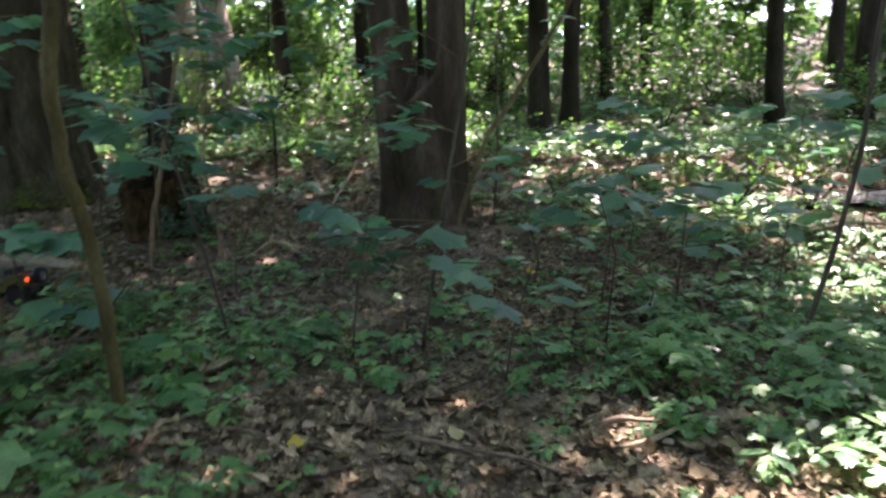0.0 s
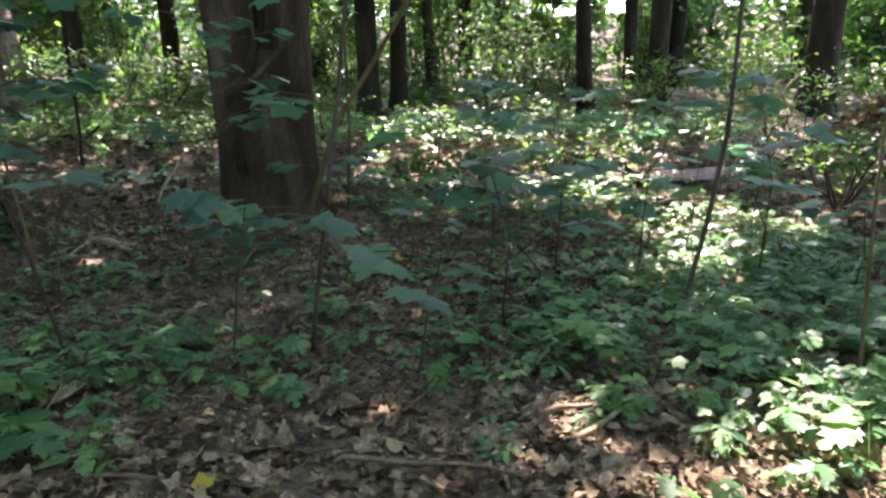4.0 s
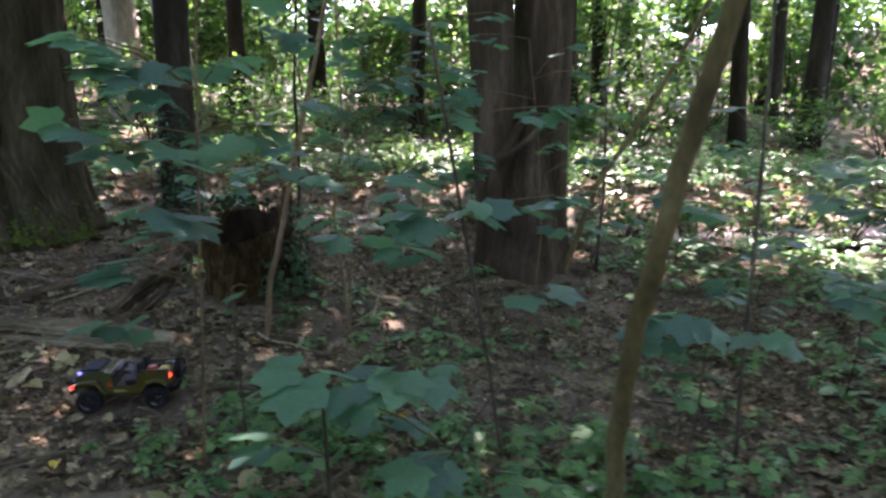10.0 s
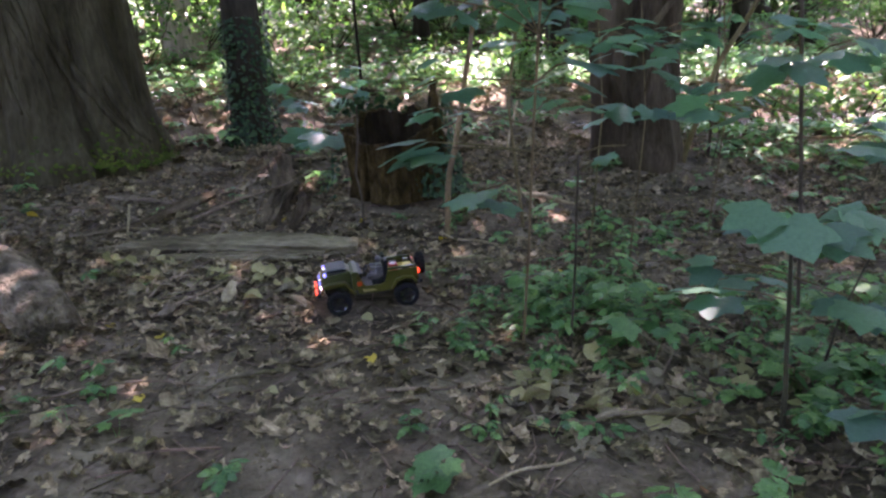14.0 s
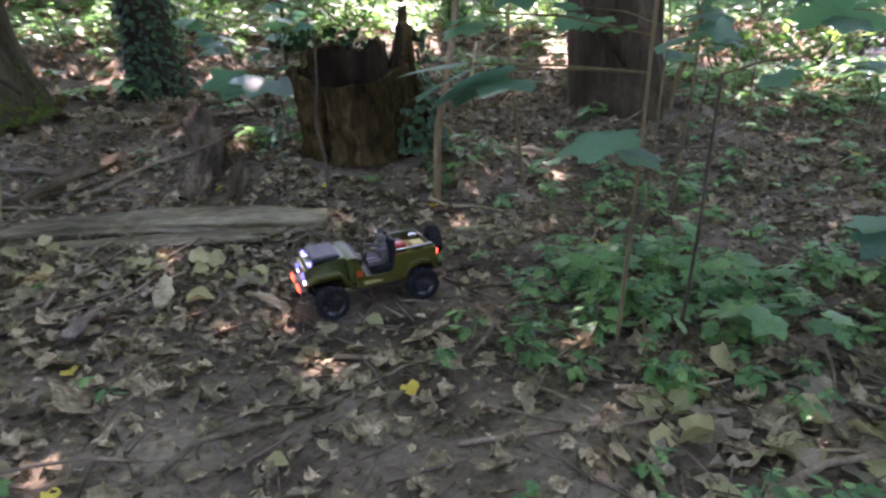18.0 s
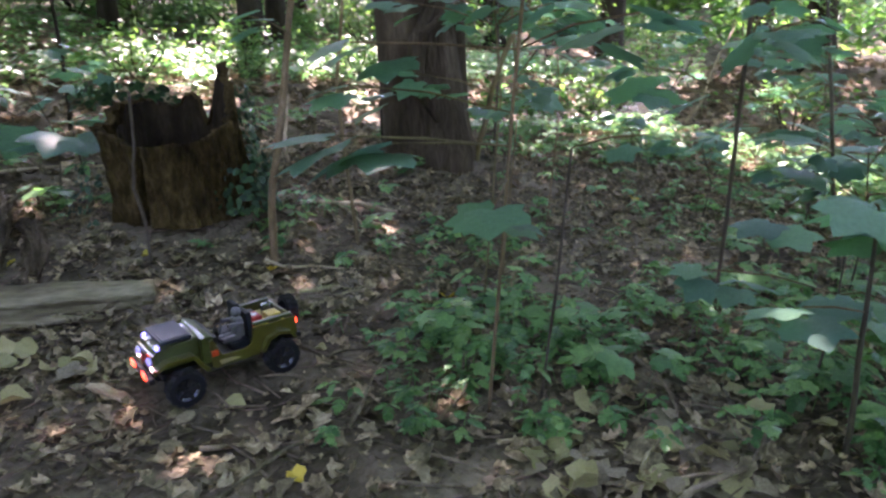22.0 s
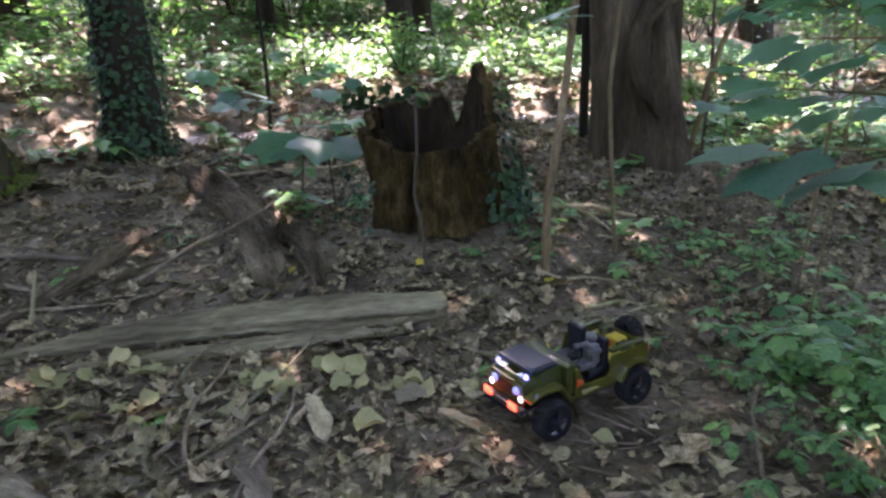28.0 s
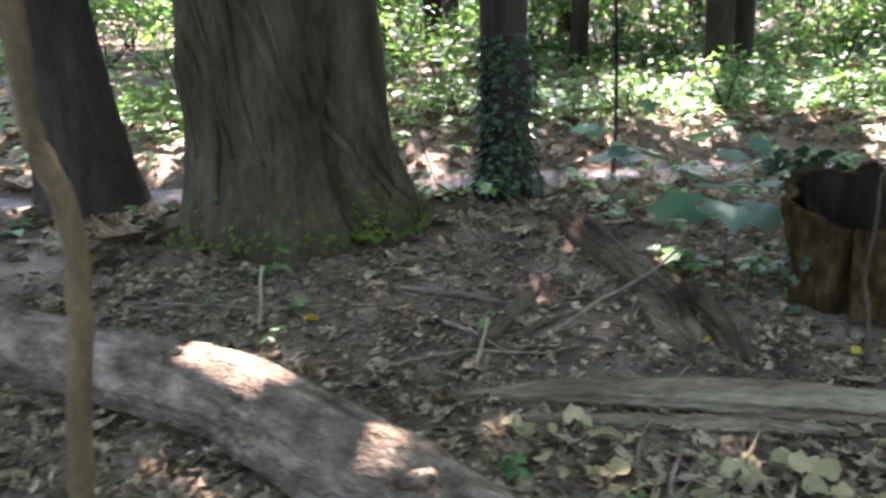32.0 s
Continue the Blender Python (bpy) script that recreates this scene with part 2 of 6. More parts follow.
def tube(points, radii, seg=8, rough=0.0, seed=0, flat=1.0):
    """A tapered tube of quads along points, closed at its ends by a narrow ring."""
    pts, rad = [Vector(p) for p in points], list(radii)
    rng = np.random.default_rng(seed)
    d0, d1 = (pts[0] - pts[1]).normalized(), (pts[-1] - pts[-2]).normalized()
    pts = [pts[0] + d0 * rad[0] * 0.15] + pts + [pts[-1] + d1 * rad[-1] * 0.15]
    rad = [rad[0] * 0.02] + rad + [rad[-1] * 0.02]
    verts, faces = [], []
    side = None
    for i, p in enumerate(pts):
        d = (pts[min(i + 1, len(pts) - 1)] - pts[max(i - 1, 0)]).normalized()
        if side is None:
            side = d.orthogonal().normalized()
        side = (side - d * side.dot(d)).normalized()
        up = d.cross(side)
        for k in range(seg):
            a = 2 * math.pi * k / seg
            r = rad[i] * (1 + rough * (rng.random() - 0.5) * 2)
            verts.append(p + side * (math.cos(a) * r) + up * (math.sin(a) * r * flat))
    for i in range(len(pts) - 1):
        for k in range(seg):
            a, b = i * seg + k, i * seg + (k + 1) % seg
            faces.append((a, b, b + seg, a + seg))
    return np.array(verts), np.array(faces)


def bend(a, b, n=6, wob=0.05, seed=0):
    """A wavering line from a to b."""
    rng = np.random.default_rng(seed)
    a, b = np.array(a, float), np.array(b, float)
    size = np.linalg.norm(b - a)
    out = []
    off = rng.normal(size=(3, 3)) * wob * size
    for i in range(n):
        s = i / (n - 1)
        out.append(a + (b - a) * s + off[0] * math.sin(math.pi * s) + 0.5 * off[1] * math.sin(2 * math.pi * s) + 0.3 * off[2] * math.sin(3 * math.pi * s))
    return out


OVAL = (np.array([(0, 0, 0), (0.27, 0.36, 0.05), (0, 0.5, -0.03), (-0.27, 0.36, 0.05), (0, 1, -0.12)]), np.array([(0, 1, 2), (1, 4, 2), (0, 2, 3), (2, 4, 3)]))
OVAL_LEAF = (OVAL[0] * np.array([1.25, 1, 1]), OVAL[1])
MAPLE_R = [(270, 0.24), (243, 0.42), (214, 0.54), (192, 0.42), (168, 0.54), (146, 0.66), (124, 0.46), (108, 0.55), (90, 0.70), (72, 0.55), (56, 0.46), (34, 0.66), (12, 0.54), (-12, 0.42), (-34, 0.54), (-63, 0.42)]


def maple(droop=0.25, fold=0.1):
    v = [(0, 0.42, 0.02)]
    for a, r in MAPLE_R:
        x, y = r * math.cos(radians(a)), 0.42 + r * math.sin(radians(a))
        v.append((x, y, -droop * r * r + fold * abs(x) * 0.6))
    n = len(MAPLE_R)
    return np.array(v), np.array([(0, 1 + (k + 1) % n, 1 + k) for k in range(n)])


LOBE3 = (np.array([(0, 0, 0), (0.30, 0.03, 0.03), (0.46, 0.36, -0.02), (0.33, 0.70, 0.01), (0, 1, -0.12), (-0.33, 0.70, 0.01), (-0.46, 0.36, -0.02), (-0.30, 0.03, 0.03), (0, 0.45, 0)]),
         np.array([(8, k, (k + 1) % 8) for k in range(8)]))


def curled(seed, lobes=0.09):
    """A dry broad leaf, curled up at its edges: a ring of points round two rows of middle ones."""
    rng = np.random.default_rng(seed)
    n = 12
    v = [(0, 0.5, 0.0)]
    ph, cu = rng.random() * 6, 0.10 + 0.25 * rng.random()
    for ring, q in ((0, 0.55), (1, 1.0)):
        for k in range(n):
            a = 2 * math.pi * k / n
            r = q * (0.42 + 0.08 * math.cos(a * 2) + (lobes * math.cos(5 * a + ph) if ring else 0))
            x, y = r * math.cos(a) * (0.95 if seed % 2 else 0.8), 0.5 + r * math.sin(a) * 1.15
            v.append((x, y, cu * q * q * (0.5 + 0.6 * math.sin(2 * a + ph)) + 0.03 * rng.normal() * ring))
    f = [(0, 1 + k, 1 + (k + 1) % n) for k in range(n)]
    for k in range(n):
        a, b = 1 + k, 1 + (k + 1) % n
        f += [(a, a + n, b), (b, a + n, b + n)]
    return np.array(v), np.array(f)


def herb(teeth=4, wide=0.34, droop=0.18, fold=0.10):
    """A pointed leaflet with a toothed edge and a sunk midrib."""
    rib = [(0, i / teeth, -droop * (i / teeth) ** 2 - fold * wide * math.sin(math.pi * (0.12 + 0.85 * i / teeth))) for i in range(teeth + 1)]
    v, f = list(rib), []
    for sx in (1, -1):
        at = len(v)
        for i in range(teeth):
            q = (i + 0.62) / teeth
            w = wide * math.sin(math.pi * (0.10 + 0.86 * q) ** 0.8) * (1.0 + 0.06 * (i % 2))
            v.append((sx * w, q + 0.05, -droop * q * q))
            v.append((sx * w * 0.72, q + 0.24 / teeth, -droop * q * q - 0.01))
        ring = [0] + list(range(at, at + 2 * teeth)) + [teeth]
        for k in range(len(ring) - 1):
            mid = min(teeth, max(0, int(round(k / 2.0))))
            a, b, c = ring[k], ring[k + 1], mid
            if len({a, b, c}) == 3:
                f.append((a, b, c) if sx > 0 else (b, a, c))
        for i in range(teeth):
            k = min(at + 2 * i + 1, len(v) - 1)
            f.append((i, k, i + 1) if sx > 0 else (i + 1, k, i))
    return np.array(v), np.array(f)


def dry(seed):
    """A dead leaf: a midrib that curls, two halves folded up along it, torn and lobed at the edge."""
    rng = np.random.default_rng(seed)
    n = 6
    fold, curl, twist = 0.15 + 0.75 * rng.random(), 0.5 * (rng.random() - 0.3), 0.5 * (rng.random() - 0.5)
    wide, lobed = 0.24 + 0.22 * rng.random(), 0.10 + 0.30 * (rng.random() < 0.55)
    v, f = [], []
    for i in range(n):
        q = i / (n - 1)
        v.append((0.05 * math.sin(3 * q + seed), q, curl * (q - 0.5) ** 2 * 1.6))
    for sx in (1, -1):
        at = len(v)
        tear = int(rng.integers(1, n)) if rng.random() < 0.5 else -1
        for i in range(n):
            q = i / (n - 1)
            w = wide * (math.sin(math.pi * (0.06 + 0.9 * q) ** 0.85) + 0.05) * (1 + lobed * (1 if i % 2 else -1) + 0.18 * rng.normal())
            w = max(0.03, w * (0.45 if i == tear else 1.0))
            a = fold + twist * (q - 0.5) * sx
            v.append((sx * w * math.cos(a), q + 0.10 * (1 if i % 2 else -0.5) * lobed + 0.03 * rng.normal(), v[i][2] + w * math.sin(a) * (0.6 + 0.5 * rng.random())))
        for i in range(n - 1):
            a, b, c, d = i, i + 1, at + i, at + i + 1
            f += [(a, c, b), (b, c, d)] if sx > 0 else [(a, b, c), (b, d, c)]
    v = np.array(v)
    return v - np.array([0, 0.5, v[:, 2].min()]), np.array(f)


def fan(shape, places, heading, pitch, roll, sizes):
    """Leaves that point along a heading and hang by a pitch, as (verts, faces)."""
    t, f = shape
    a, p, r = np.asarray(heading) - math.pi / 2, -np.asarray(pitch), np.asarray(roll)
    v = t[None] * np.asarray(sizes)[:, None, None]
    x, y, z = v[..., 0], v[..., 1], v[..., 2]
    c, q = np.cos(r)[:, None], np.sin(r)[:, None]
    x, z = x * c + z * q, -x * q + z * c
    c, q = np.cos(p)[:, None], np.sin(p)[:, None]
    y, z = y * c - z * q, y * q + z * c
    c, q = np.cos(a)[:, None], np.sin(a)[:, None]
    x, y = x * c - y * q, x * q + y * c
    out = np.stack([x, y, z], -1) + np.asarray(places)[:, None, :]
    return out.reshape(-1, 3), (f[None] + (np.arange(len(out)) * len(t))[:, None, None]).reshape(-1, 3)


def turns(normals, spin):
    """Rotation matrices that lay a leaf's z along the normals and turn it about them."""
    z = normals / np.linalg.norm(normals, axis=1)[:, None]
    ref = np.where(np.abs(z[:, 2:3]) > 0.9, np.array([[1.0, 0, 0]]), np.array([[0, 0, 1.0]]))
    x = np.cross(ref, z)
    x /= np.linalg.norm(x, axis=1)[:, None]
    y = np.cross(z, x)
    c, s = np.cos(spin)[:, None], np.sin(spin)[:, None]
    return np.stack([x * c + y * s, -x * s + y * c, z], axis=2)


def cloud(shape, places, normals, sizes, spin=None):
    """Many leaves of one shape as (verts, faces)."""
    t, f = shape
    n = len(places)
    r = turns(np.asarray(normals, float), RNG.random(n) * 2 * math.pi if spin is None else spin)
    v = np.einsum("nij,kj->nki", r, t) * np.asarray(sizes)[:, None, None] + np.asarray(places)[:, None, :]
    faces = (f[None] + (np.arange(n) * len(t))[:, None, None]).reshape(-1, f.shape[1])
    return v.reshape(-1, 3), faces


def box(bm, c, s, bevel=0.0, m=None):
    """A bevelled box added to a bmesh."""
    r = bmesh.ops.create_cube(bm, size=1.0, matrix=(m or Matrix()) @ Matrix.LocRotScale(c, None, s))
    if bevel:
        es = {e for v in r["verts"] for e in v.link_edges}
        bmesh.ops.bevel(bm, geom=list(es), offset=bevel, segments=2, affect="EDGES", profile=0.6)
    return bm


def prism(bm, profile, y0, y1, bevel=0.0):
    """A side profile of (x, z) drawn out from y0 to y1."""
    lo = [bm.verts.new((x, y0, z)) for x, z in profile]
    hi = [bm.verts.new((x, y1, z)) for x, z in profile]
    faces = [bm.faces.new(lo), bm.faces.new(hi[::-1])]
    n = len(profile)
    faces += [bm.faces.new((lo[k], hi[k], hi[(k + 1) % n], lo[(k + 1) % n])) for k in range(n)]
    bmesh.ops.recalc_face_normals(bm, faces=faces)
    if bevel:
        bmesh.ops.bevel(bm, geom=list({e for f in faces for e in f.edges}), offset=bevel, segments=2, affect="EDGES", profile=0.6)
    return bm


def lathe(bm, profile, seg=24, axis="Y", ends="cap"):
    """A ring of (radius, offset) profile points turned about an axis."""
    rings = []
    for r, o in profile:
        ring = []
        for k in range(seg):
            a = 2 * math.pi * k / seg
            c, s = r * math.cos(a), r * math.sin(a)
            ring.append(bm.verts.new({"Y": (c, o, s), "Z": (c, s, o), "X": (o, c, s)}[axis]))
        rings.append(ring)
    for a, b in zip(rings, rings[1:]):
        for k in range(seg):
            bm.faces.new((a[k], a[(k + 1) % seg], b[(k + 1) % seg], b[k]))
    if ends == "cap":
        for ring in (rings[0], rings[-1]):
            bm.faces.new(ring)
    elif ends == "join":
        for k in range(seg):
            bm.faces.new((rings[-1][k], rings[-1][(k + 1) % seg], rings[0][(k + 1) % seg], rings[0][k]))
    elif ends == "last":
        bm.faces.new(rings[-1])
    bmesh.ops.recalc_face_normals(bm, faces=bm.faces[:])
    return bm

# ---- the lie of the land ----
def ss(a, b, v):
    v = min(1.0, max(0.0, (v - a) / (b - a)))
    return v * v * (3 - 2 * v)


STREAM = [(-20, 12.0), (-9.0, 10.9), (-6.5, 10.8), (-4.7, 10.6), (-3.0, 10.65), (-0.8, 10.6), (1.0, 9.8), (2.4, 9.1), (5.0, 9.3), (9.0, 10.8), (14, 12.4), (22, 13.6)]


def stream_y(x):
    return float(np.interp(x, [p[0] for p in STREAM], [p[1] for p in STREAM]))


def lie(x, y):
    """The ground's height without its small bumps."""
    d = min(y, 9.2) - 6.0
    z = -0.05 + 0.155 * math.log1p(math.exp(d * 2.2)) / 2.2
    q = y - stream_y(x)
    z -= 0.17 * (ss(0.95, 0.3, q) if q > 0 else ss(1.3, 0.35, -q))
    z += 0.30 * ss(0.6, 2.2, q) + 0.075 * max(0.0, min(y, 30) - 11.5)
    z += 0.9 * ss(13.5, 19.0, y)
    z += 0.23 * math.exp(-((x + 2.75) / 0.75) ** 2 - ((y - 6.65) / 0.55) ** 2)
    z += 0.16 * math.exp(-((x + 0.38) / 0.9) ** 2 - ((y - 7.5) / 0.7) ** 2)
    z += 1.0 * ss(6.2, 8.2, x) * ss(4.5, 6.5, y) * ss(10.4, 8.4, y)
    z += 5.0 * ss(24.0, 42.0, math.hypot(x + 2, y - 5))
    return z


def gz(x, y):
    far = ss(40, 12, math.hypot(x + 2, y - 5))
    b = 0.030 * noise.noise((x * 0.9, y * 0.9, 3.1)) + 0.014 * noise.noise((x * 3.1, y * 3.1, 8.7)) + 0.006 * noise.noise((x * 9, y * 9, 1.3))
    return lie(x, y) + b * far + 0.5 * (1 - far) * noise.noise((x * 0.05, y * 0.05, 5.0))


def spread(lo, hi, step, reach):
    mid = list(np.arange(lo, hi, step))
    out, s = [], step
    a = b = 0.0
    while b < reach:
        s *= 1.22
        b += s
        out.append(b)
    return np.array([lo - v for v in out[::-1]] + mid + [hi + v for v in out])


def ground_sheet():
    xs, ys = spread(-9.0, 7.5, 0.075, 420), spread(-1.0, 13.5, 0.075, 420)
    verts = [(x, y, gz(x, y)) for y in ys for x in xs]
    w = len(xs)
    idx = np.arange(len(verts)).reshape(len(ys), w)
    faces = np.stack([idx[:-1, :-1], idx[:-1, 1:], idx[1:, 1:], idx[1:, :-1]], axis=-1).reshape(-1, 4)
    return tagged(new("ground", mesh_np("ground", verts, faces, SOIL, True)), "dark brown woodland soil with a trodden path", "ground", kind="structure")


ground_sheet()


def water_strip():
    xs = np.arange(-15, 14, 0.25)
    v, f = [], []
    for x in xs:
        y = stream_y(x)
        z = lie(x, y) + 0.075
        for q in (-0.98, -0.3, 0.3, 0.78):
            v.append((x, y + q, z))
    for i in range(len(xs) - 1):
        for k in range(3):
            a = i * 4 + k
            f.append((a, a + 4, a + 5, a + 1))
    m = mat("water", [(0.03, 0.028, 0.02), (0.06, 0.054, 0.04)], 6, 0.09, 1.0, 20, vary=0, world_space=True, spec=1.0, dist=0.06)
    return tagged(new("water", mesh_np("water", v, f, m, True)), "shallow dark stream that mirrors bright sky", "stream", kind="structure")


water_strip()

# ---- trees ----
def trunk_np(base, top, r0, r1, seg=20, rings=24, flare=0.5, flutes=0, depth=0.0, seed=0, bow=0.0, lump=0.05, ridges=(), flare_h=0.35):
    """A trunk of quads from base to top that flares at its foot into root ridges."""
    b, t = np.array(base, float), np.array(top, float)
    rng = np.random.default_rng(seed)
    ph = rng.random(4) * 6.3
    v, f = [], []
    size = t[2] - b[2]
    side = np.array([math.cos(ph[3]), math.sin(ph[3]), 0]) * bow
    for i in range(rings + 1):
        s = (i / rings) ** 1.6
        c = b + (t - b) * s + side * math.sin(math.pi * s)
        z = size * s
        r = r0 + (r1 - r0) * s
        e = math.exp(-z / flare_h)
        for k in range(seg):
            a = 2 * math.pi * k / seg
            w = 1 + flare * e * (0.75 + 0.5 * math.cos(3 * a + ph[0]) * math.cos(2 * a + ph[1]))
            if flutes:
                # rounded ridges with sharp valleys between, winding up the trunk
                tw = 0.35 * z + 0.5 * noise.noise((z * 0.7, 2 * math.cos(a), 2 * math.sin(a) + seed))
                fold = abs(math.cos(flutes * 0.5 * a + ph[2] + tw)) ** 0.6 - 0.7
                w += depth * (0.75 + 0.9 * math.exp(-z / 0.8)) * fold
                w += depth * 0.35 * (abs(math.cos((flutes + 1.5) * a + ph[1] - 0.8 * tw)) ** 0.5 - 0.75)
            for at, slope, wide, up, lo, hi in ridges:
                d = a - at - slope * z - 0.08 * math.sin(3.1 * z + 9 * at)
                d = math.atan2(math.sin(d), math.cos(d))
                w += 1.7 * up * math.exp(-(d / wide) ** 2) * ss(lo - 0.25, lo + 0.1, z) * ss(hi + 0.5, hi - 0.1, z)
            w += lump * noise.noise((3 * math.cos(a) + seed, 3 * math.sin(a), z * 1.2))
            v.append((c[0] + r * w * math.cos(a), c[1] + r * w * math.sin(a), c[2] + (0 if i else -0.25)))
    for i in range(rings):
        for k in range(seg):
            a, q = i * seg + k, i * seg + (k + 1) % seg
            f.append((a, q, q + seg, a + seg))
    return np.array(v), np.array(f)


def limbs_np(top, n, seed, size=2.2):
    """Limbs that spread from a trunk's head."""
    rng = np.random.default_rng(seed)
    out, t = [], np.array(top, float)
    for k in range(n):
        a = 2 * math.pi * (k + rng.random()) / n
        d = np.array([math.cos(a), math.sin(a), 0.5 + 0.6 * rng.random()])
        s = t - np.array([0, 0, 0.25 + 1.6 * rng.random()])
        out.append(tube(bend(s, s + d * size * (0.7 + 0.6 * rng.random()), 5, 0.06, seed + k), [0.10, 0.08, 0.055, 0.035, 0.015], 6, 0.1, k))
    return out


# holes cut in the unseen canopy to place sun patches: x, y, half sizes
SUN_HOLES = [(4.5, 9.9, 1.9, 1.0), (3.8, 7.5, 0.9, 0.8), (4.2, 6.4, 0.7, 0.5), (2.6, 7.9, 0.4, 0.3), (-8.2, 9.9, 0.5, 0.3), (-0.6, 12.6, 0.9, 0.5), (1.2, 12.4, 0.8, 0.6), (2.8, 5.2, 0.35, 0.3), (3.3, 6.1, 0.35, 0.3), (1.5, 2.55, 0.45, 0.16), (1.9, 2.80, 0.30, 0.12), (1.3, 7.3, 0.35, 0.2),
        (1.5, 10.4, 1.0, 0.5), (-1.62, 6.5, 0.04, 0.01), (-1.5, 6.95, 0.05, 0.0), (-5.86, 6.28, 0.16, 0.06), (-5.47, 5.92, 0.14, 0.05), (-5.22, 5.52, 0.14, 0.08), (-4.98, 5.2, 0.16, 0.12), (-5.5, 6.95, 0.08, 0.05), (-5.3, 6.7, 0.10, 0.04), (-6.2, 6.6, 0.2, 0.1), (-3.42, 7.62, 0.13, 0.09), (-2.98, 4.92, 0.08, 0.06), (-2.42, 3.55, 0.10, 0.06), (-7.9, 12.0, 0.7, 0.6), (-7.4, 10.7, 0.4, 0.3),
        (-4.45, 10.7, 0.18, 0.12), (-2.4, 10.75, 0.5, 0.22), (3.4, 9.2, 0.9, 0.5), (2.4, 10.2, 0.6, 0.5), (-0.9, 8.3, 0.2, 0.1), (0.3, 7.7, 0.25, 0.12), (-4.6, 9.0, 0.15, 0.08), (5.4, 6.9, 0.5, 0.3), (2.2, 4.1, 0.12, 0.1), (1.66, 3.36, 0.06, 0.04), (-5.6, 14.8, 0.7, 1.2), (-0.12, 2.74, 0.03, 0.02), (0.80, 2.66, 0.04, 0.0), (0.95, 3.3, 0.06, 0.05), (1.45, 2.62, 0.55, 0.26), (-5.5, 13.3, 0.4, 0.3), (2.65, 5.1, 0.35, 0.2), (3.2, 5.75, 0.4, 0.25), (3.6, 6.6, 0.5, 0.3), (0.34, 2.80, 0.06, 0.02), (0.85, 2.78, 0.08, 0.03), (1.95, 2.60, 0.50, 0.38), (2.3, 2.95, 0.4, 0.25), (-1.8, 12.0, 0.15, 0.08), (-1.0, 16.3, 0.6, 0.5), (0.5, 16.4, 0.5, 0.4), (1.3, 14.9, 0.5, 0.3), (0.70, 3.14, 0.14, 0.08), (-4.7, 4.05, 0.02, 0.02), (-0.45, 3.0, 0.02, 0.02)]
# holes kept free of leaves lower down too, so their sun patch lands
OPEN = [(-2.42, 3.54, 0.05, 0.01), (1.45, 2.58, 0.28, 0.08), (1.95, 2.72, 0.16, 0.06), (-6.6, 15.2, 0.7, 0.35), (-5.42, 5.84, 0.05, 0.01), (-5.20, 5.52, 0.06, 0.02), (-5.0, 5.22, 0.03, 0.0)]
CANOPY = []


def wide_open(p):
    d = np.array(SUN_DIR)
    g = p - d * ((p[:, 2] - 0.3) / d[2])[:, None]
    free = np.zeros(len(p), bool)
    for x, y, a, b in OPEN:
        free |= ((g[:, 0] - x) / (a + 0.17)) ** 2 + ((g[:, 1] - y) / (b + 0.15)) ** 2 < 1.0
    return free


def sunlit(p):
    """Which canopy places lie in a hole cut for sunlight, seen down along the sun; the bank behind the stream has many.
    """
    d = np.array(SUN_DIR)
    g = p - d * ((p[:, 2] - 0.3) / d[2])[:, None]
    hole = np.zeros(len(p), bool)
    for x, y, a, b in SUN_HOLES:
        hole |= ((g[:, 0] - x) / (a + 0.17)) ** 2 + ((g[:, 1] - y) / (b + 0.15)) ** 2 < 1.0
    fine = np.array([noise.noise((u * 2.6, w * 2.6, 5.0)) for u, w in g[:, :2]])
    hole &= fine > -0.42
    bank = np.array([noise.noise((u * 0.75, w * 0.75, 2.0)) + 0.5 * noise.noise((u * 2.1, w * 2.1, 7.0)) for u, w in g[:, :2]])
    hole |= (g[:, 1] > 11.2) & (bank > np.where(g[:, 0] < -1.6, 0.90, np.where(abs(g[:, 1] - 14.6) < 1.1, 0.34, 0.12)))
    hole |= (g[:, 1] > 17.5) & (RNG.random(len(p)) < np.where(g[:, 0] < 1.0, 0.22, 0.34))
    return hole | wide_open(p), g


def crown_np(x, y, z0, z1, radius, n, size=0.34):
    """A crown of leaf sprays round a trunk's head, with an uneven outline."""
    c = RNG.normal(size=(max(4, n // 45), 3))
    c /= np.linalg.norm(c, axis=1)[:, None]
    c *= (RNG.random(len(c)) ** 0.4)[:, None]
    which = RNG.integers(0, len(c), n)
    p = c[which] + RNG.normal(size=(n, 3)) * 0.20
    p = p * np.array([radius, radius, (z1 - z0) / 2]) + np.array([x, y, (z0 + z1) / 2])
    p = p[p[:, 2] > z0 - 0.3]
    # drop crown leaves that would stop the placed sun patches
    p = p[~sunlit(p)[0]]
    CANOPY.append(p)
    nrm = RNG.normal(size=(len(p), 3)) * 0.55 + np.array([0, 0, 1])
    return cloud(OVAL, p, nrm, size * (0.7 + 0.7 * RNG.random(len(p))))


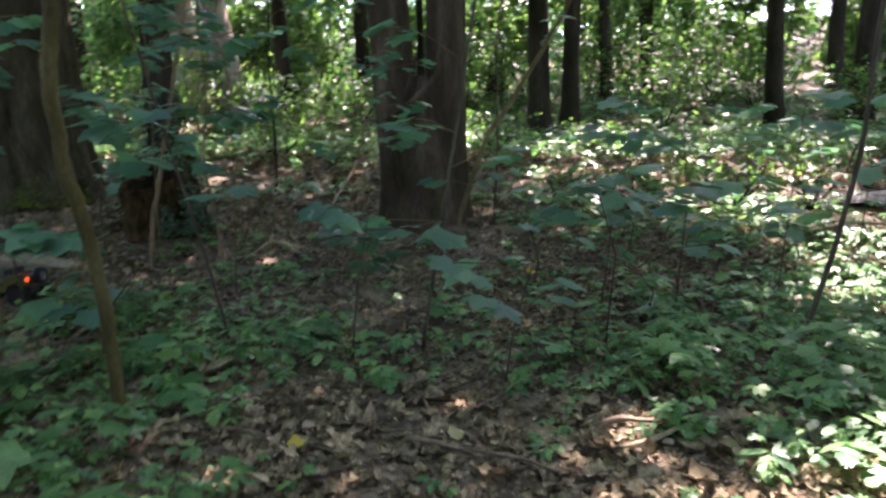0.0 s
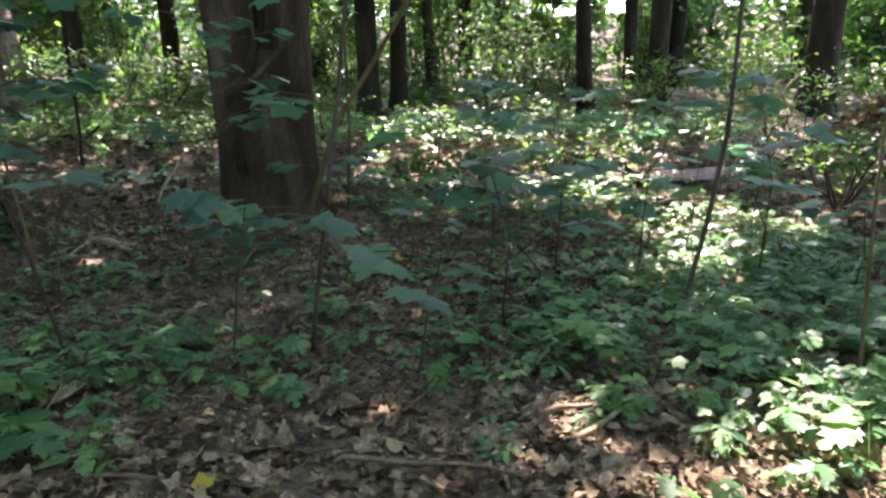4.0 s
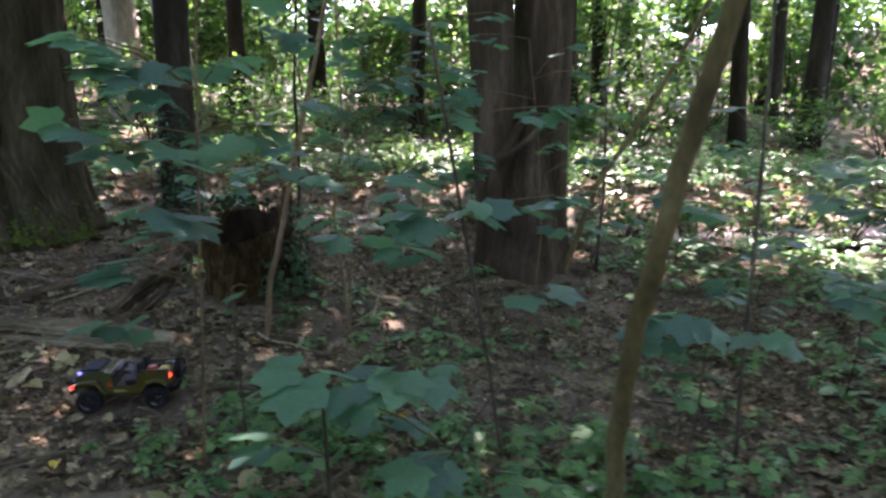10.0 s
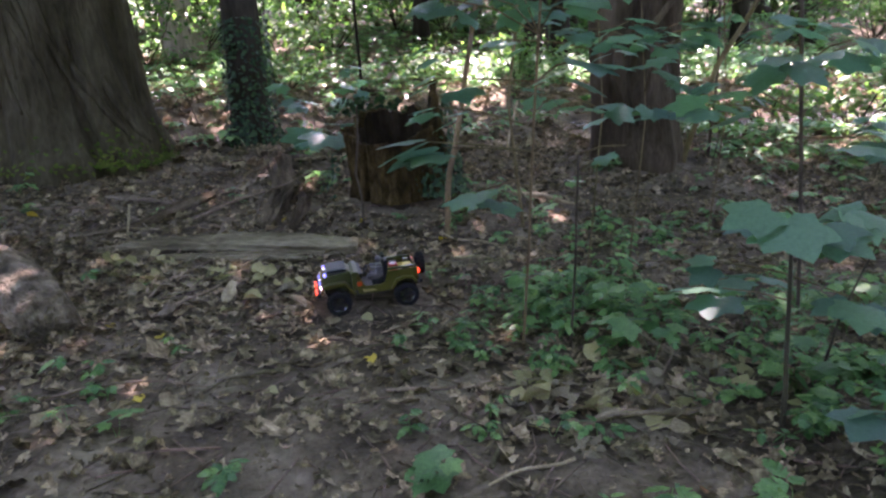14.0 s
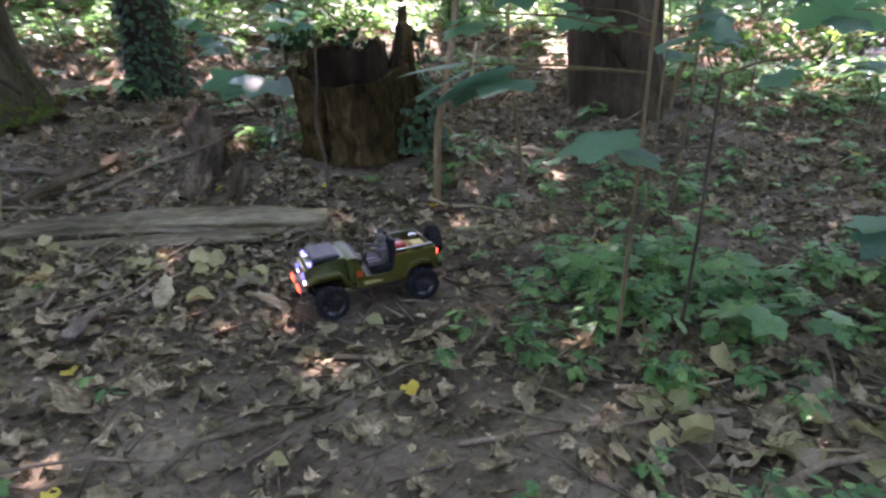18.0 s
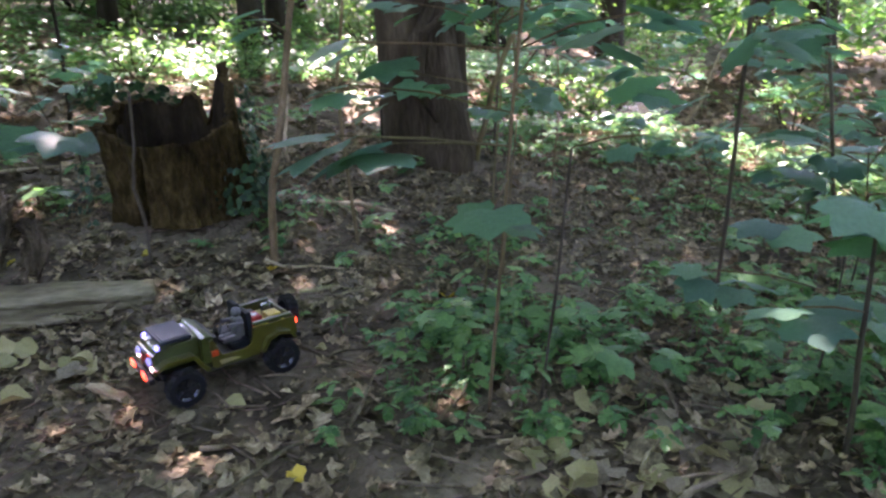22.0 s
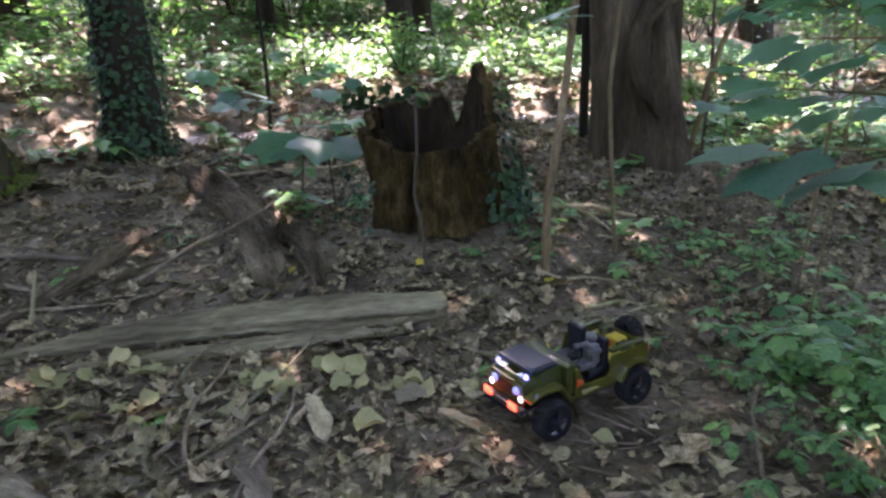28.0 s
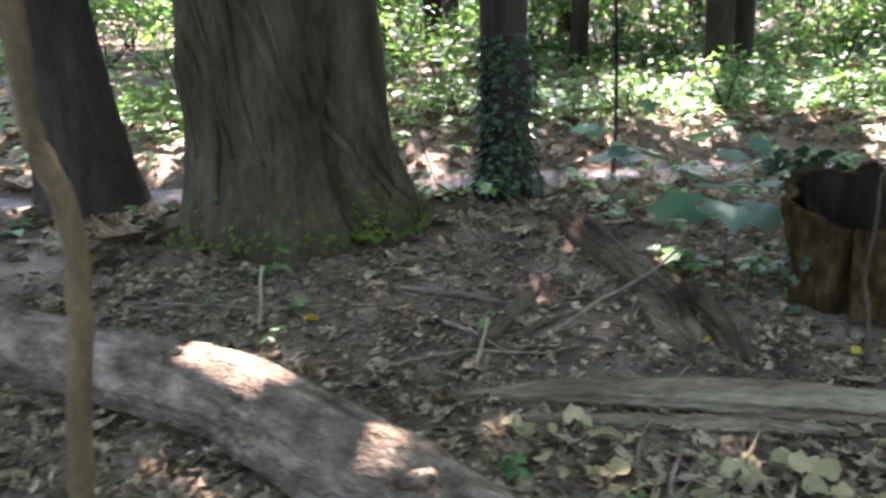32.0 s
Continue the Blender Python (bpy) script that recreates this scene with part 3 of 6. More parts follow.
def tree(name, label, x, y, r0, r1, h, material, lean=(0, 0), crown=(4.0, 900), seg=16, rings=18, flare=0.45, flutes=0, depth=0.0, seed=0, bow=0.0, group="trees of the wood", ridges=(), cords=()):
    z = gz(x, y)
    e = tagged(new(name), label, "tree", group)
    top = (x + lean[0] * h, y + lean[1] * h, z + h)
    pieces = [trunk_np((x, y, z), top, r0, r1, seg, rings, flare, flutes, depth, seed, bow, ridges=ridges)]
    part("trunk", mesh_np("trunk", *join_np(pieces), material, True), material, e)
    grid = pieces[0][0].reshape(rings + 1, seg, 3)
    for at, slope, lo, hi, thick in cords:
        line = []
        for q in np.linspace(hi, lo, 22):
            i = int(np.argmin(abs(grid[:, 0, 2] - z - q)))
            w = at + slope * q + 0.05 * math.sin(4 * q + 7 * at)
            p = grid[i, int(round(w / (2 * math.pi) * seg)) % seg]
            line.append((p[0], p[1], z + q))
        line = [tuple((np.array(line[max(0, i - 1)]) + 2 * np.array(line[i]) + np.array(line[min(21, i + 1)])) / 4) for i in range(22)]
        part("bark_cord", mesh_np("bark_cord", *tube(line, [thick * (0.25 + 0.75 * math.sin(math.pi * (0.12 + 0.8 * i / 21))) for i in range(22)], 8, 0.08, 3), material, True), material, e)
    part("limb", mesh_np("limb", *join_np(limbs_np(top, 5, seed + 50)), BARK_FAR, True), BARK_FAR, e)
    if crown:
        part("crown", mesh_np("crown", *crown_np(top[0], top[1], z + h * 0.62, z + h * 1.45, crown[0], crown[1]), CROWN), CROWN, e)
    return e


# the broad old tree, its roots running out into mossy ridges
BIGX, BIGY = -5.74, 9.05
# cords and grooves in its bark: direction at the foot, turn per metre, width, rise, from and to height
OLD_RIDGES = [(-2.05, -0.12, 0.10, 0.03, 0.2, 2.4), (-2.5, 0.05, 0.10, 0.06, 0.0, 3.0), (-1.02, -0.16, 0.085, -0.13, 0.05, 0.9), (-1.12, -0.14, 0.04, -0.04, 0.8, 2.6),
              (-0.62, -0.4, 0.14, 0.05, 0.15, 1.1), (-0.45, -0.3, 0.12, 0.09, 0.0, 0.9), (-1.35, 0.10, 0.16, 0.05, 0.0, 1.4), (-0.2, 0.1, 0.09, -0.06, 0.0, 2.0), (-2.8, 0.1, 0.08, -0.06, 0.0, 2.5)]
# cords that climb slantwise over it: direction at the foot, turn per metre, from and to height, thickness
OLD_CORDS = [(-1.50, -0.30, 0.75, 2.6, 0.041), (-1.36, -0.22, 1.0, 3.0, 0.035), (-1.68, -0.24, 0.45, 2.4, 0.043), (-1.80, -0.30, 1.2, 3.0, 0.032), (-0.88, -0.40, 0.30, 1.25, 0.043), (-0.70, -0.46, 0.20, 1.1, 0.041), (-2.15, -0.12, 0.2, 2.2, 0.043), (-1.05, -0.10, 1.0, 2.9, 0.032), (-0.5, -0.5, 0.15, 0.8, 0.043), (-1.95, -0.34, 0.5, 2.2, 0.038), (-2.05, -0.30, 0.9, 2.8, 0.032), (-1.60, -0.36, 1.3, 3.0, 0.035), (-1.20, -0.42, 0.5, 1.6, 0.038), (-2.30, -0.20, 0.5, 2.5, 0.038), (-0.95, -0.30, 0.9, 2.4, 0.035)]
big = tree("old_tree", "broad old tree with deeply fluted grey-brown bark and mossy roots", BIGX, BIGY, 0.74, 0.56, 8.5, BARK_BIG, (-0.02, 0.0), (5.5, 3800), 260, 76, 0.30, 8, 0.09, 5, ridges=OLD_RIDGES, cords=OLD_CORDS)
# the slim ivy-clad tree
IVX, IVY_Y = -4.0, 9.3
ivy_tree = tree("ivy_tree", "slim tree with its foot clad in dark ivy", IVX, IVY_Y, 0.20, 0.15, 8.0, BARK_FAR, (-0.012, 0.0), (3.8, 2400), 18, 20, 0.45, 0, 0, 11)


def ivy_sleeve(x, y, r, z0, z1, n, size, parent, half=None):
    a = RNG.random(n) * 2 * math.pi if half is None else half[0] + (half[1] - half[0]) * RNG.random(n)
    z = z0 + (z1 - z0) * RNG.random(n) ** 1.3
    rr = r * (1 + 0.35 * np.exp(-(z - z0) / 0.3)) + 0.02 + 0.05 * RNG.random(n)
    p = np.stack([x + rr * np.cos(a), y + rr * np.sin(a), z], 1)
    nrm = np.stack([np.cos(a), np.sin(a), 0.5 + 0 * a], 1) + RNG.normal(size=(n, 3)) * 0.35
    v, f = cloud(LOBE3, p, nrm, size * (0.6 + 0.7 * RNG.random(n)))
    return part("ivy", mesh_np("ivy", v, f, IVY), IVY, parent, "dark green ivy leaves")


ivy_sleeve(IVX, IVY_Y, 0.20, gz(IVX, IVY_Y), gz(IVX, IVY_Y) + 1.3, 1500, 0.044, ivy_tree)

# the tree with two stems
TWX, TWY = -0.30, 7.44
def twin_tree():
    z = gz(TWX, TWY)
    e = tagged(new("twin_tree"), "tree with two straight brown stems grown from one foot", "tree", "trees of the wood")
    l, r = (TWX - 0.25, TWY + 0.02), (TWX + 0.14, TWY + 0.05)
    tops = ((l[0] - 0.75, l[1] + 0.1, z + 8.5), (r[0] + 0.12, r[1] + 0.2, z + 9.0))
    part("trunk", mesh_np("trunk", *trunk_np((*l, z), tops[0], 0.225, 0.17, 40, 44, 0.35, 5, 0.09, 21, 0.03), BARK_TWIN, True), BARK_TWIN, e)
    part("trunk", mesh_np("trunk", *trunk_np((*r, z), tops[1], 0.215, 0.16, 40, 44, 0.35, 5, 0.09, 33, 0.03), BARK_TWIN, True), BARK_TWIN, e)
    # the common foot
    part("foot", mesh_np("foot", *trunk_np((TWX - 0.04, TWY - 0.03, z), (TWX - 0.07, TWY, z + 1.42), 0.355, 0.15, 48, 26, 0.22, 5, 0.10, 9, 0.0, 0.08), BARK_TWIN, True), BARK_TWIN, e)
    # rolled bark round the old wound on the stem
    c = [(TWX - 0.26, TWY - 0.36, z + 0.30), (TWX - 0.36, TWY - 0.30, z + 0.50), (TWX - 0.41, TWY - 0.25, z + 0.72), (TWX - 0.37, TWY - 0.22, z + 0.94), (TWX - 0.28, TWY - 0.22, z + 1.12), (TWX - 0.18, TWY - 0.20, z + 1.32), (TWX - 0.12, TWY - 0.15, z + 1.6)]
    part("bark_roll", mesh_np("bark_roll", *tube(c, [0.02, 0.05, 0.075, 0.075, 0.055, 0.035, 0.015], 14, 0.15, 3), BARK_TWIN, True), BARK_TWIN, e, "swollen rolled bark over an old wound")
    # climbing vine
    vine = [(TWX - 0.36, TWY - 0.24, z + 0.70), (TWX - 0.40, TWY - 0.30, z + 0.98), (TWX - 0.12, TWY - 0.32, z + 1.18), (TWX + 0.10, TWY - 0.28, z + 1.42), (TWX + 0.16, TWY - 0.24, z + 1.9), (TWX + 0.08, TWY - 0.20, z + 2.8)]
    part("vine", mesh_np("vine", *tube(vine, [0.012, 0.026, 0.032, 0.03, 0.026, 0.02], 9, 0.1, 4), BARK_TWIN, True), BARK_TWIN, e, "woody vine climbing the stems")
    for k, t in enumerate(tops):
        part("limb", mesh_np("limb", *join_np(limbs_np(t, 5, 70 + k)), BARK_FAR, True), BARK_FAR, e)
        part("crown", mesh_np("crown", *crown_np(t[0], t[1], z + 5.6, z + 12.5, 4.2, 2100), CROWN), CROWN, e)
    return e


twin = twin_tree()

# trees further off: x, y, foot radius, lean, bark painted pale for sunlight
FAR = [(-7.45, 9.75, 0.36, -0.15, 0), (-6.95, 17.3, 0.38, -0.05, 1), (-5.42, 16.2, 0.34, -0.17, 1), (-8.2, 19.5, 0.25, 0.0, 0), (-10.5, 17.5, 0.32, 0.0, 0), (-4.6, 17.4, 0.20, 0.0, 0), (-2.9, 19.5, 0.22, 0.0, 0),
       (-0.6, 16.5, 0.17, 0.02, 0), (1.6, 15.2, 0.24, 0.0, 0), (2.3, 15.6, 0.20, 0.03, 0), (3.6, 18.0, 0.16, -0.02, 0), (6.8, 15.7, 0.19, -0.04, 0), (8.8, 16.0, 0.25, 0.0, 0), (9.5, 18.5, 0.2, 0.0, 0),
       (13.2, 15.6, 0.42, 0.05, 0), (11.2, 19.0, 0.22, 0.0, 0), (16.0, 19.5, 0.3, 0.0, 0), (5.2, 20.5, 0.22, 0.0, 0), (-13.0, 14.0, 0.35, 0.0, 0), (0.8, 21.0, 0.25, 0.0, 0), (-12.0, 21.0, 0.3, 0.0, 0),
       (17.5, 13.0, 0.35, 0.0, 0), (7.4, 24.0, 0.25, 0.0, 0), (-1.6, 24.5, 0.28, 0.0, 0), (-6.0, 24.0, 0.25, 0, 0), (13.5, 25, 0.3, 0, 0)]
BEARERS = []
for k, (x, y, r, ln, pale) in enumerate(FAR):
    far = tree("tree", "slim woodland tree, pale bark with sunlight in its colour" if pale else "dark-barked woodland tree among undergrowth", x, y, r, r * 0.7, 7.0 + 2.5 * ((k * 37) % 10) / 10, BARK_SUNLIT if pale else BARK_FAR, (ln, 0.0), (3.8, 1600 if y < 17 else 700), 12, 12, 0.5, 0, 0, 100 + k, 0.12)
    BEARERS.append((far, x, y))
# trees added beside and behind the way, mostly out of view, for closure and shade
for k, (x, y, r) in enumerate([(6.5, 5.0, 0.25), (10.5, 8.5, 0.3), (9.0, 1.5, 0.28), (4.6, -1.6, 0.3), (0.6, -2.6, 0.26), (-3.4, -1.8, 0.3), (-7.2, -0.6, 0.28), (-10.2, 3.6, 0.32), (-10.8, 8.4, 0.3), (-14, 0.5, 0.3), (-0.8, -7, 0.3), (8, -5, 0.3), (-8, -6.5, 0.3), (15, 5, 0.3), (-15.5, 7, 0.3), (13, -3, 0.3)]):
    tree("tree", "added woodland tree, leafy crown for shade", x, y, r, r * 0.7, 7.5, BARK_FAR, (0, 0), (4.8, 3100), 12, 12, 0.5, 0, 0, 160 + k, 0.1)


# unseen leaves added along the sun's line to shade the path, parented to nearby trees
def close_canopy(bearers, x0, x1, y0, y1, step=0.16, passes=34):
    d = np.array(SUN_DIR)
    _, g = sunlit(np.concatenate(CANOPY))
    nx, ny = int((x1 - x0) / step), int((y1 - y0) / step)
    shade = np.zeros((nx + 2, ny + 2))
    def add(g):
        i, j = ((g[:, 0] - x0) / step).astype(int), ((g[:, 1] - y0) / step).astype(int)
        ok = (i >= 0) & (i < nx) & (j >= 0) & (j < ny) & (g[:, 0] > x0) & (g[:, 1] > y0)
        for u, w in ((0, 0), (1, 0), (0, 1), (1, 1)):
            np.add.at(shade, (i[ok] + u, j[ok] + w), 0.5)
    add(g)
    places = []
    for k in range(passes):
        i, j = np.nonzero(shade[:nx, :ny] < 7.5)
        pick = RNG.random(len(i)) < 0.4
        i, j = i[pick], j[pick]
        q = np.stack([x0 + step * (i + RNG.random(len(i))), y0 + step * (j + RNG.random(len(i))), np.full(len(i), 0.3)], 1)
        q = q + d * ((6.0 + 4.5 * RNG.random(len(q))) / d[2])[:, None]
        hole, g = sunlit(q)
        q, g = q[~hole], g[~hole]
        add(g)
        places.append(q)
    p = np.concatenate(places)
    near = np.argmin(np.stack([np.hypot(p[:, 0] - b.matrix_world.translation.x - bx, p[:, 1] - by) for b, bx, by in bearers]), axis=0)
    for k, (b, bx, by) in enumerate(bearers):
        q = p[near == k]
        if len(q):
            nrm = RNG.normal(size=(len(q), 3)) * 0.45 + np.array([0, 0, 1]) + d * 0.5
            part("bough_leaves", mesh_np("bough_leaves", *cloud(OVAL, q, nrm, 0.30 * (0.7 + 0.7 * RNG.random(len(q)))), CROWN), CROWN, b)


close_canopy([(big, BIGX, BIGY), (ivy_tree, IVX, IVY_Y), (twin, TWX, TWY)] + BEARERS, -8.5, 6.0, 0.5, 11.0)

# ---- the hollow stump ----
STX, STY, STR = -2.83, 6.69, 0.335


def near_dir(a, at):
    return math.atan2(math.sin(a - at), math.cos(a - at))


# height of the torn rim round the stump: low towards the path, a ragged back wall, a post and a broad spike
RIM = [(-3.14, 0.50), (-2.75, 0.455), (-2.48, 0.43), (-2.1, 0.44), (-1.6, 0.455), (-1.2, 0.49), (-0.8, 0.545), (-0.50, 0.63), (-0.36, 0.73), (-0.22, 0.82), (-0.06, 0.86), (0.10, 0.85), (0.24, 0.75), (0.36, 0.61), (0.48, 0.51), (0.58, 0.52), (0.66, 0.66), (0.80, 0.69), (0.98, 0.69), (1.10, 0.62), (1.4, 0.62), (1.75, 0.66), (2.0, 0.65), (2.3, 0.62), (2.6, 0.55), (2.85, 0.52), (3.14, 0.50)]


def stump_rim(a):
    a = near_dir(a, 0.0)
    h = float(np.interp(a, [p[0] for p in RIM], [p[1] for p in RIM]))
    rag = 0.25 + ss(-1.0, 0.2, a)
    return h + rag * (0.022 * noise.noise((9 * math.cos(a), 9 * math.sin(a), 4.0)) + 0.016 * noise.noise((24 * math.cos(a), 24 * math.sin(a), 4.0)))


def hollow_stump():
    e = tagged(new("hollow_stump"), "rotten hollow tree stump with a torn rim and ivy", "tree stump")
    z = gz(STX, STY)
    seg, rings = 180, 26
    v, f = [], []
    for i in range(rings + 1):
        s = i / rings
        for k in range(seg):
            a = 2 * math.pi * k / seg
            h = stump_rim(a) * s
            c, q = math.cos(a), math.sin(a)
            r = STR * (1.0 + 0.14 * math.exp(-h / 0.10) * (0.6 + 0.5 * math.cos(4 * a + 1)))
            r += 0.10 * math.exp(-(near_dir(a, -0.1) / 0.4) ** 2) * (1 - s) ** 1.3
            # furrowed bark, its plates broken across
            wind = 0.25 * noise.noise((2 * c, 2 * q, h * 3.0))
            r += 0.017 * (abs(math.cos(15 * (a + wind))) ** 0.6 - 0.6) + 0.009 * math.cos(37 * a + 3 * wind + 9 * h)
            r += 0.040 * noise.noise((2.2 * c, 2.2 * q, h * 2.5)) + 0.022 * noise.noise((6 * c, 6 * q, h * 5)) + 0.012 * noise.noise((15 * c, 15 * q, h * 16))
            r += 0.075 * math.exp(-(near_dir(a, 3.1) / 0.55) ** 2) * (s - 0.35)
            r -= 0.085 * math.exp(-(near_dir(a, -2.48) / 0.045) ** 2)
            v.append((STX + r * c - 0.02 * h, STY + r * q, z - 0.06 + h))
    # the worn rim, a little narrower inside
    for k in range(seg):
        a = 2 * math.pi * k / seg
        x, y, h = v[rings * seg + k]
        q = 1 - (0.045 + 0.012 * noise.noise((6 * math.cos(a), 6 * math.sin(a), 3))) / math.hypot(x - STX, y - STY)
        v.append((STX + (x - STX) * q, STY + (y - STY) * q, h - 0.012))
    for i in range(rings + 1):
        for k in range(seg):
            a, b = i * seg + k, i * seg + (k + 1) % seg
            f.append((a, b, b + seg, a + seg))
    part("bark", mesh_np("bark", v, f, STUMP_BARK, True), STUMP_BARK, e, "flaking brown bark")
    v, f = [], []
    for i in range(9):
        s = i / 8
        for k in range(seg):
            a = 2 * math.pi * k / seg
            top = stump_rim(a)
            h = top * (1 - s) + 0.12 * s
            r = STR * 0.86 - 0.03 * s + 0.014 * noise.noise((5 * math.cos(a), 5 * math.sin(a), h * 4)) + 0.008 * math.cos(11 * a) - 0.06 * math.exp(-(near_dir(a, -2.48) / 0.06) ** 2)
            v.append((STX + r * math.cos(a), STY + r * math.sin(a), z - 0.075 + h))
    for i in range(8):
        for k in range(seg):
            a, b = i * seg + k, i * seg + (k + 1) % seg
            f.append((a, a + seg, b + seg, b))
    part("heartwood", mesh_np("heartwood", v, f, SHADED_WOOD, True), SHADED_WOOD, e, "rotten inside, darkened for the hollow's shade")
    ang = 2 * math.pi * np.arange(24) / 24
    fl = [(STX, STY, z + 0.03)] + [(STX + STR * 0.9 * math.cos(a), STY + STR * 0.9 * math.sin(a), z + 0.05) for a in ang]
    part("rotten_floor", mesh_np("rotten_floor", fl, [(0, 1 + k, 1 + (k + 1) % 24) for k in range(24)], SHADED_WOOD), SHADED_WOOD, e)
    ivy_sleeve(STX, STY, STR + 0.02, z, z + 0.66, 330, 0.040, e, (-0.75, 0.45))
    ivy_sleeve(STX + 0.27, STY - 0.26, 0.10, z, z + 0.26, 240, 0.042, e)
    ivy_sleeve(STX - 0.05, STY + 0.05, STR - 0.04, z + 0.55, z + 0.68, 110, 0.045, e, (1.0, 2.9))
    ivy_sleeve(STX, STY, STR + 0.06, z, z + 0.28, 60, 0.036, e, (2.75, 3.5))
    return e


hollow_stump()

# ---- logs, sticks ----
def log_thing(name, label, pts, radii, material, seg=22, rough=0.05, flat=0.85, seed=0, cat="log", group=""):
    """A lying trunk. Points give its middle line; it lies sunk a little into the soil."""
    line = [(x, y, gz(x, y) + h) for x, y, h in pts]
    fine, rad = [], []
    n = 14
    for i in range(len(line) - 1):
        for k in range(n):
            s = k / n
            fine.append(tuple(np.array(line[i]) * (1 - s) + np.array(line[i + 1]) * s + 0.002 * RNG.normal(size=3)))
            rad.append((radii[i] * (1 - s) + radii[i + 1] * s) * (1 + 0.012 * RNG.normal()))
    fine.append(line[-1])
    rad.append(radii[-1])
    seg *= 2
    v, f = tube(fine, rad, seg, 0.0, seed, flat)
    # long cracks and swellings along the grain
    ring = len(v) // seg
    for i in range(1, ring - 1):
        c = v[i * seg:(i + 1) * seg].mean(0)
        u = i * 0.06
        for k in range(seg):
            a = 2 * math.pi * k / seg
            w = 1 + rough * (1.6 * noise.noise((u * 0.8, 2.5 * math.cos(a) + seed, 2.5 * math.sin(a))) + 1.3 * noise.noise((u * 1.2, 9 * math.cos(a), 9 * math.sin(a) + seed)))
            v[i * seg + k] = c + (v[i * seg + k] - c) * w
    ctr = v.mean(0)
    d = Vector(line[-1]) - Vector(line[0])
    m = Matrix.Translation(ctr) @ d.to_track_quat("X", "Z").to_matrix().to_4x4()
    inv = np.array(m.inverted())
    v = v @ inv[:3, :3].T + inv[:3, 3]
    ob = new(name, mesh_np(name, v, f, material, True))
    ob.matrix_world = m
    return tagged(ob, label, cat, group)


split = log_thing("split_log", "weathered grey split log lying beside the path", [(-5.0, 6.46, 0.0), (-4.6, 6.36, 0.05), (-4.07, 6.18, 0.07), (-3.6, 6.03, 0.07), (-3.26, 5.92, 0.03)], [0.03, 0.055, 0.072, 0.080, 0.066], LOG_GREY, 26, 0.16, 0.62, 3)
# the slab that has split off along its lower side
slab = log_thing("slab", "", [(-4.75, 6.25, 0.02), (-4.3, 6.12, 0.03), (-3.9, 5.98, 0.04), (-3.5, 5.87, 0.02)], [0.02, 0.03, 0.032, 0.016], LOG_GREY, 14, 0.2, 0.5, 8)
slab.parent, slab.matrix_parent_inverse = split, split.matrix_world.inverted()
del slab["category"]
big_log = log_thing("fallen_log", "thick fallen log with pale worn bark", [(-7.5, 7.35, 0.12), (-6.6, 6.87, 0.12), (-5.9, 6.4, 0.13), (-5.3, 5.72, 0.12), (-5.05, 5.35, 0.11), (-4.85, 5.0, 0.09)], [0.16, 0.17, 0.18, 0.18, 0.165, 0.13], LOG_BARK, 30, 0.09, 0.9, 4)
for k, (u, ang) in enumerate(((-0.6, 0.6), (0.15, 1.3), (0.75, -0.3))):
    a0 = Vector((u, 0.12 * math.sin(ang), 0.13 * math.cos(ang)))
    part("branch_stub", mesh_np("branch_stub", *tube([a0 * 0.9, a0 + Vector((0.03, 0.05 * math.sin(ang), 0.05)), a0 + Vector((0.05, 0.08 * math.sin(ang), 0.075))], [0.035, 0.028, 0.02], 10, 0.12, k), LOG_BARK, True), LOG_BARK, big_log, "broken branch stub")
log_thing("rotten_log", "half-buried rotten log, brown and mossy", [(-3.86, 8.75, -0.02), (-3.80, 8.3, 0.0), (-3.77, 7.8, 0.0), (-3.76, 7.3, 0.01), (-3.80, 6.9, 0.01), (-3.86, 6.55, 0.0)], [0.08, 0.14, 0.17, 0.16, 0.13, 0.09], LOG_ROT, 22, 0.42, 0.42, 5)
log_thing("rotten_root", "short dark rotten root end", [(-3.60, 7.25, 0.0), (-3.58, 6.9, 0.02), (-3.62, 6.6, 0.03), (-3.72, 6.3, 0.0)], [0.05, 0.065, 0.065, 0.04], LOG_ROT, 16, 0.35, 0.7, 6)
log_thing("rotten_branch", "dark rotten branch lying on the soil", [(-5.0, 6.74, 0.02), (-4.75, 6.92, 0.04), (-4.5, 7.2, 0.05), (-4.3, 7.5, 0.02)], [0.03, 0.042, 0.045, 0.03], LOG_ROT, 12, 0.15, 0.9, 7, "branch")

STICK_N = [0]


def stick(x0, y0, h0, x1, y1, h1, r, material=STICK, wob=0.04, label="fallen dry stick on the leaf litter", n=7, taper=0.45, name="stick"):
    STICK_N[0] += 1
    k = STICK_N[0]
    a, b = (x0, y0, gz(x0, y0) + h0), (x1, y1, gz(x1, y1) + h1)
    pts = bend(a, b, n, wob, 900 + k)
    for i, p in enumerate(pts):
        if h0 < 0.1 and h1 < 0.1:
            p[2] = max(gz(p[0], p[1]) + r * 0.3, min(p[2], gz(p[0], p[1]) + 0.05))
    rad = [0.72 * r * (1 - (1 - taper) * i / (n - 1)) for i in range(n)]
    v, f = tube(pts, rad, 7, 0.10, k)
    c = np.array(a)
    ob = new(name, mesh_np(name, v - c, f, material, True))
    ob.location = a
    return tagged(ob, label, "stick", "sticks on the ground")


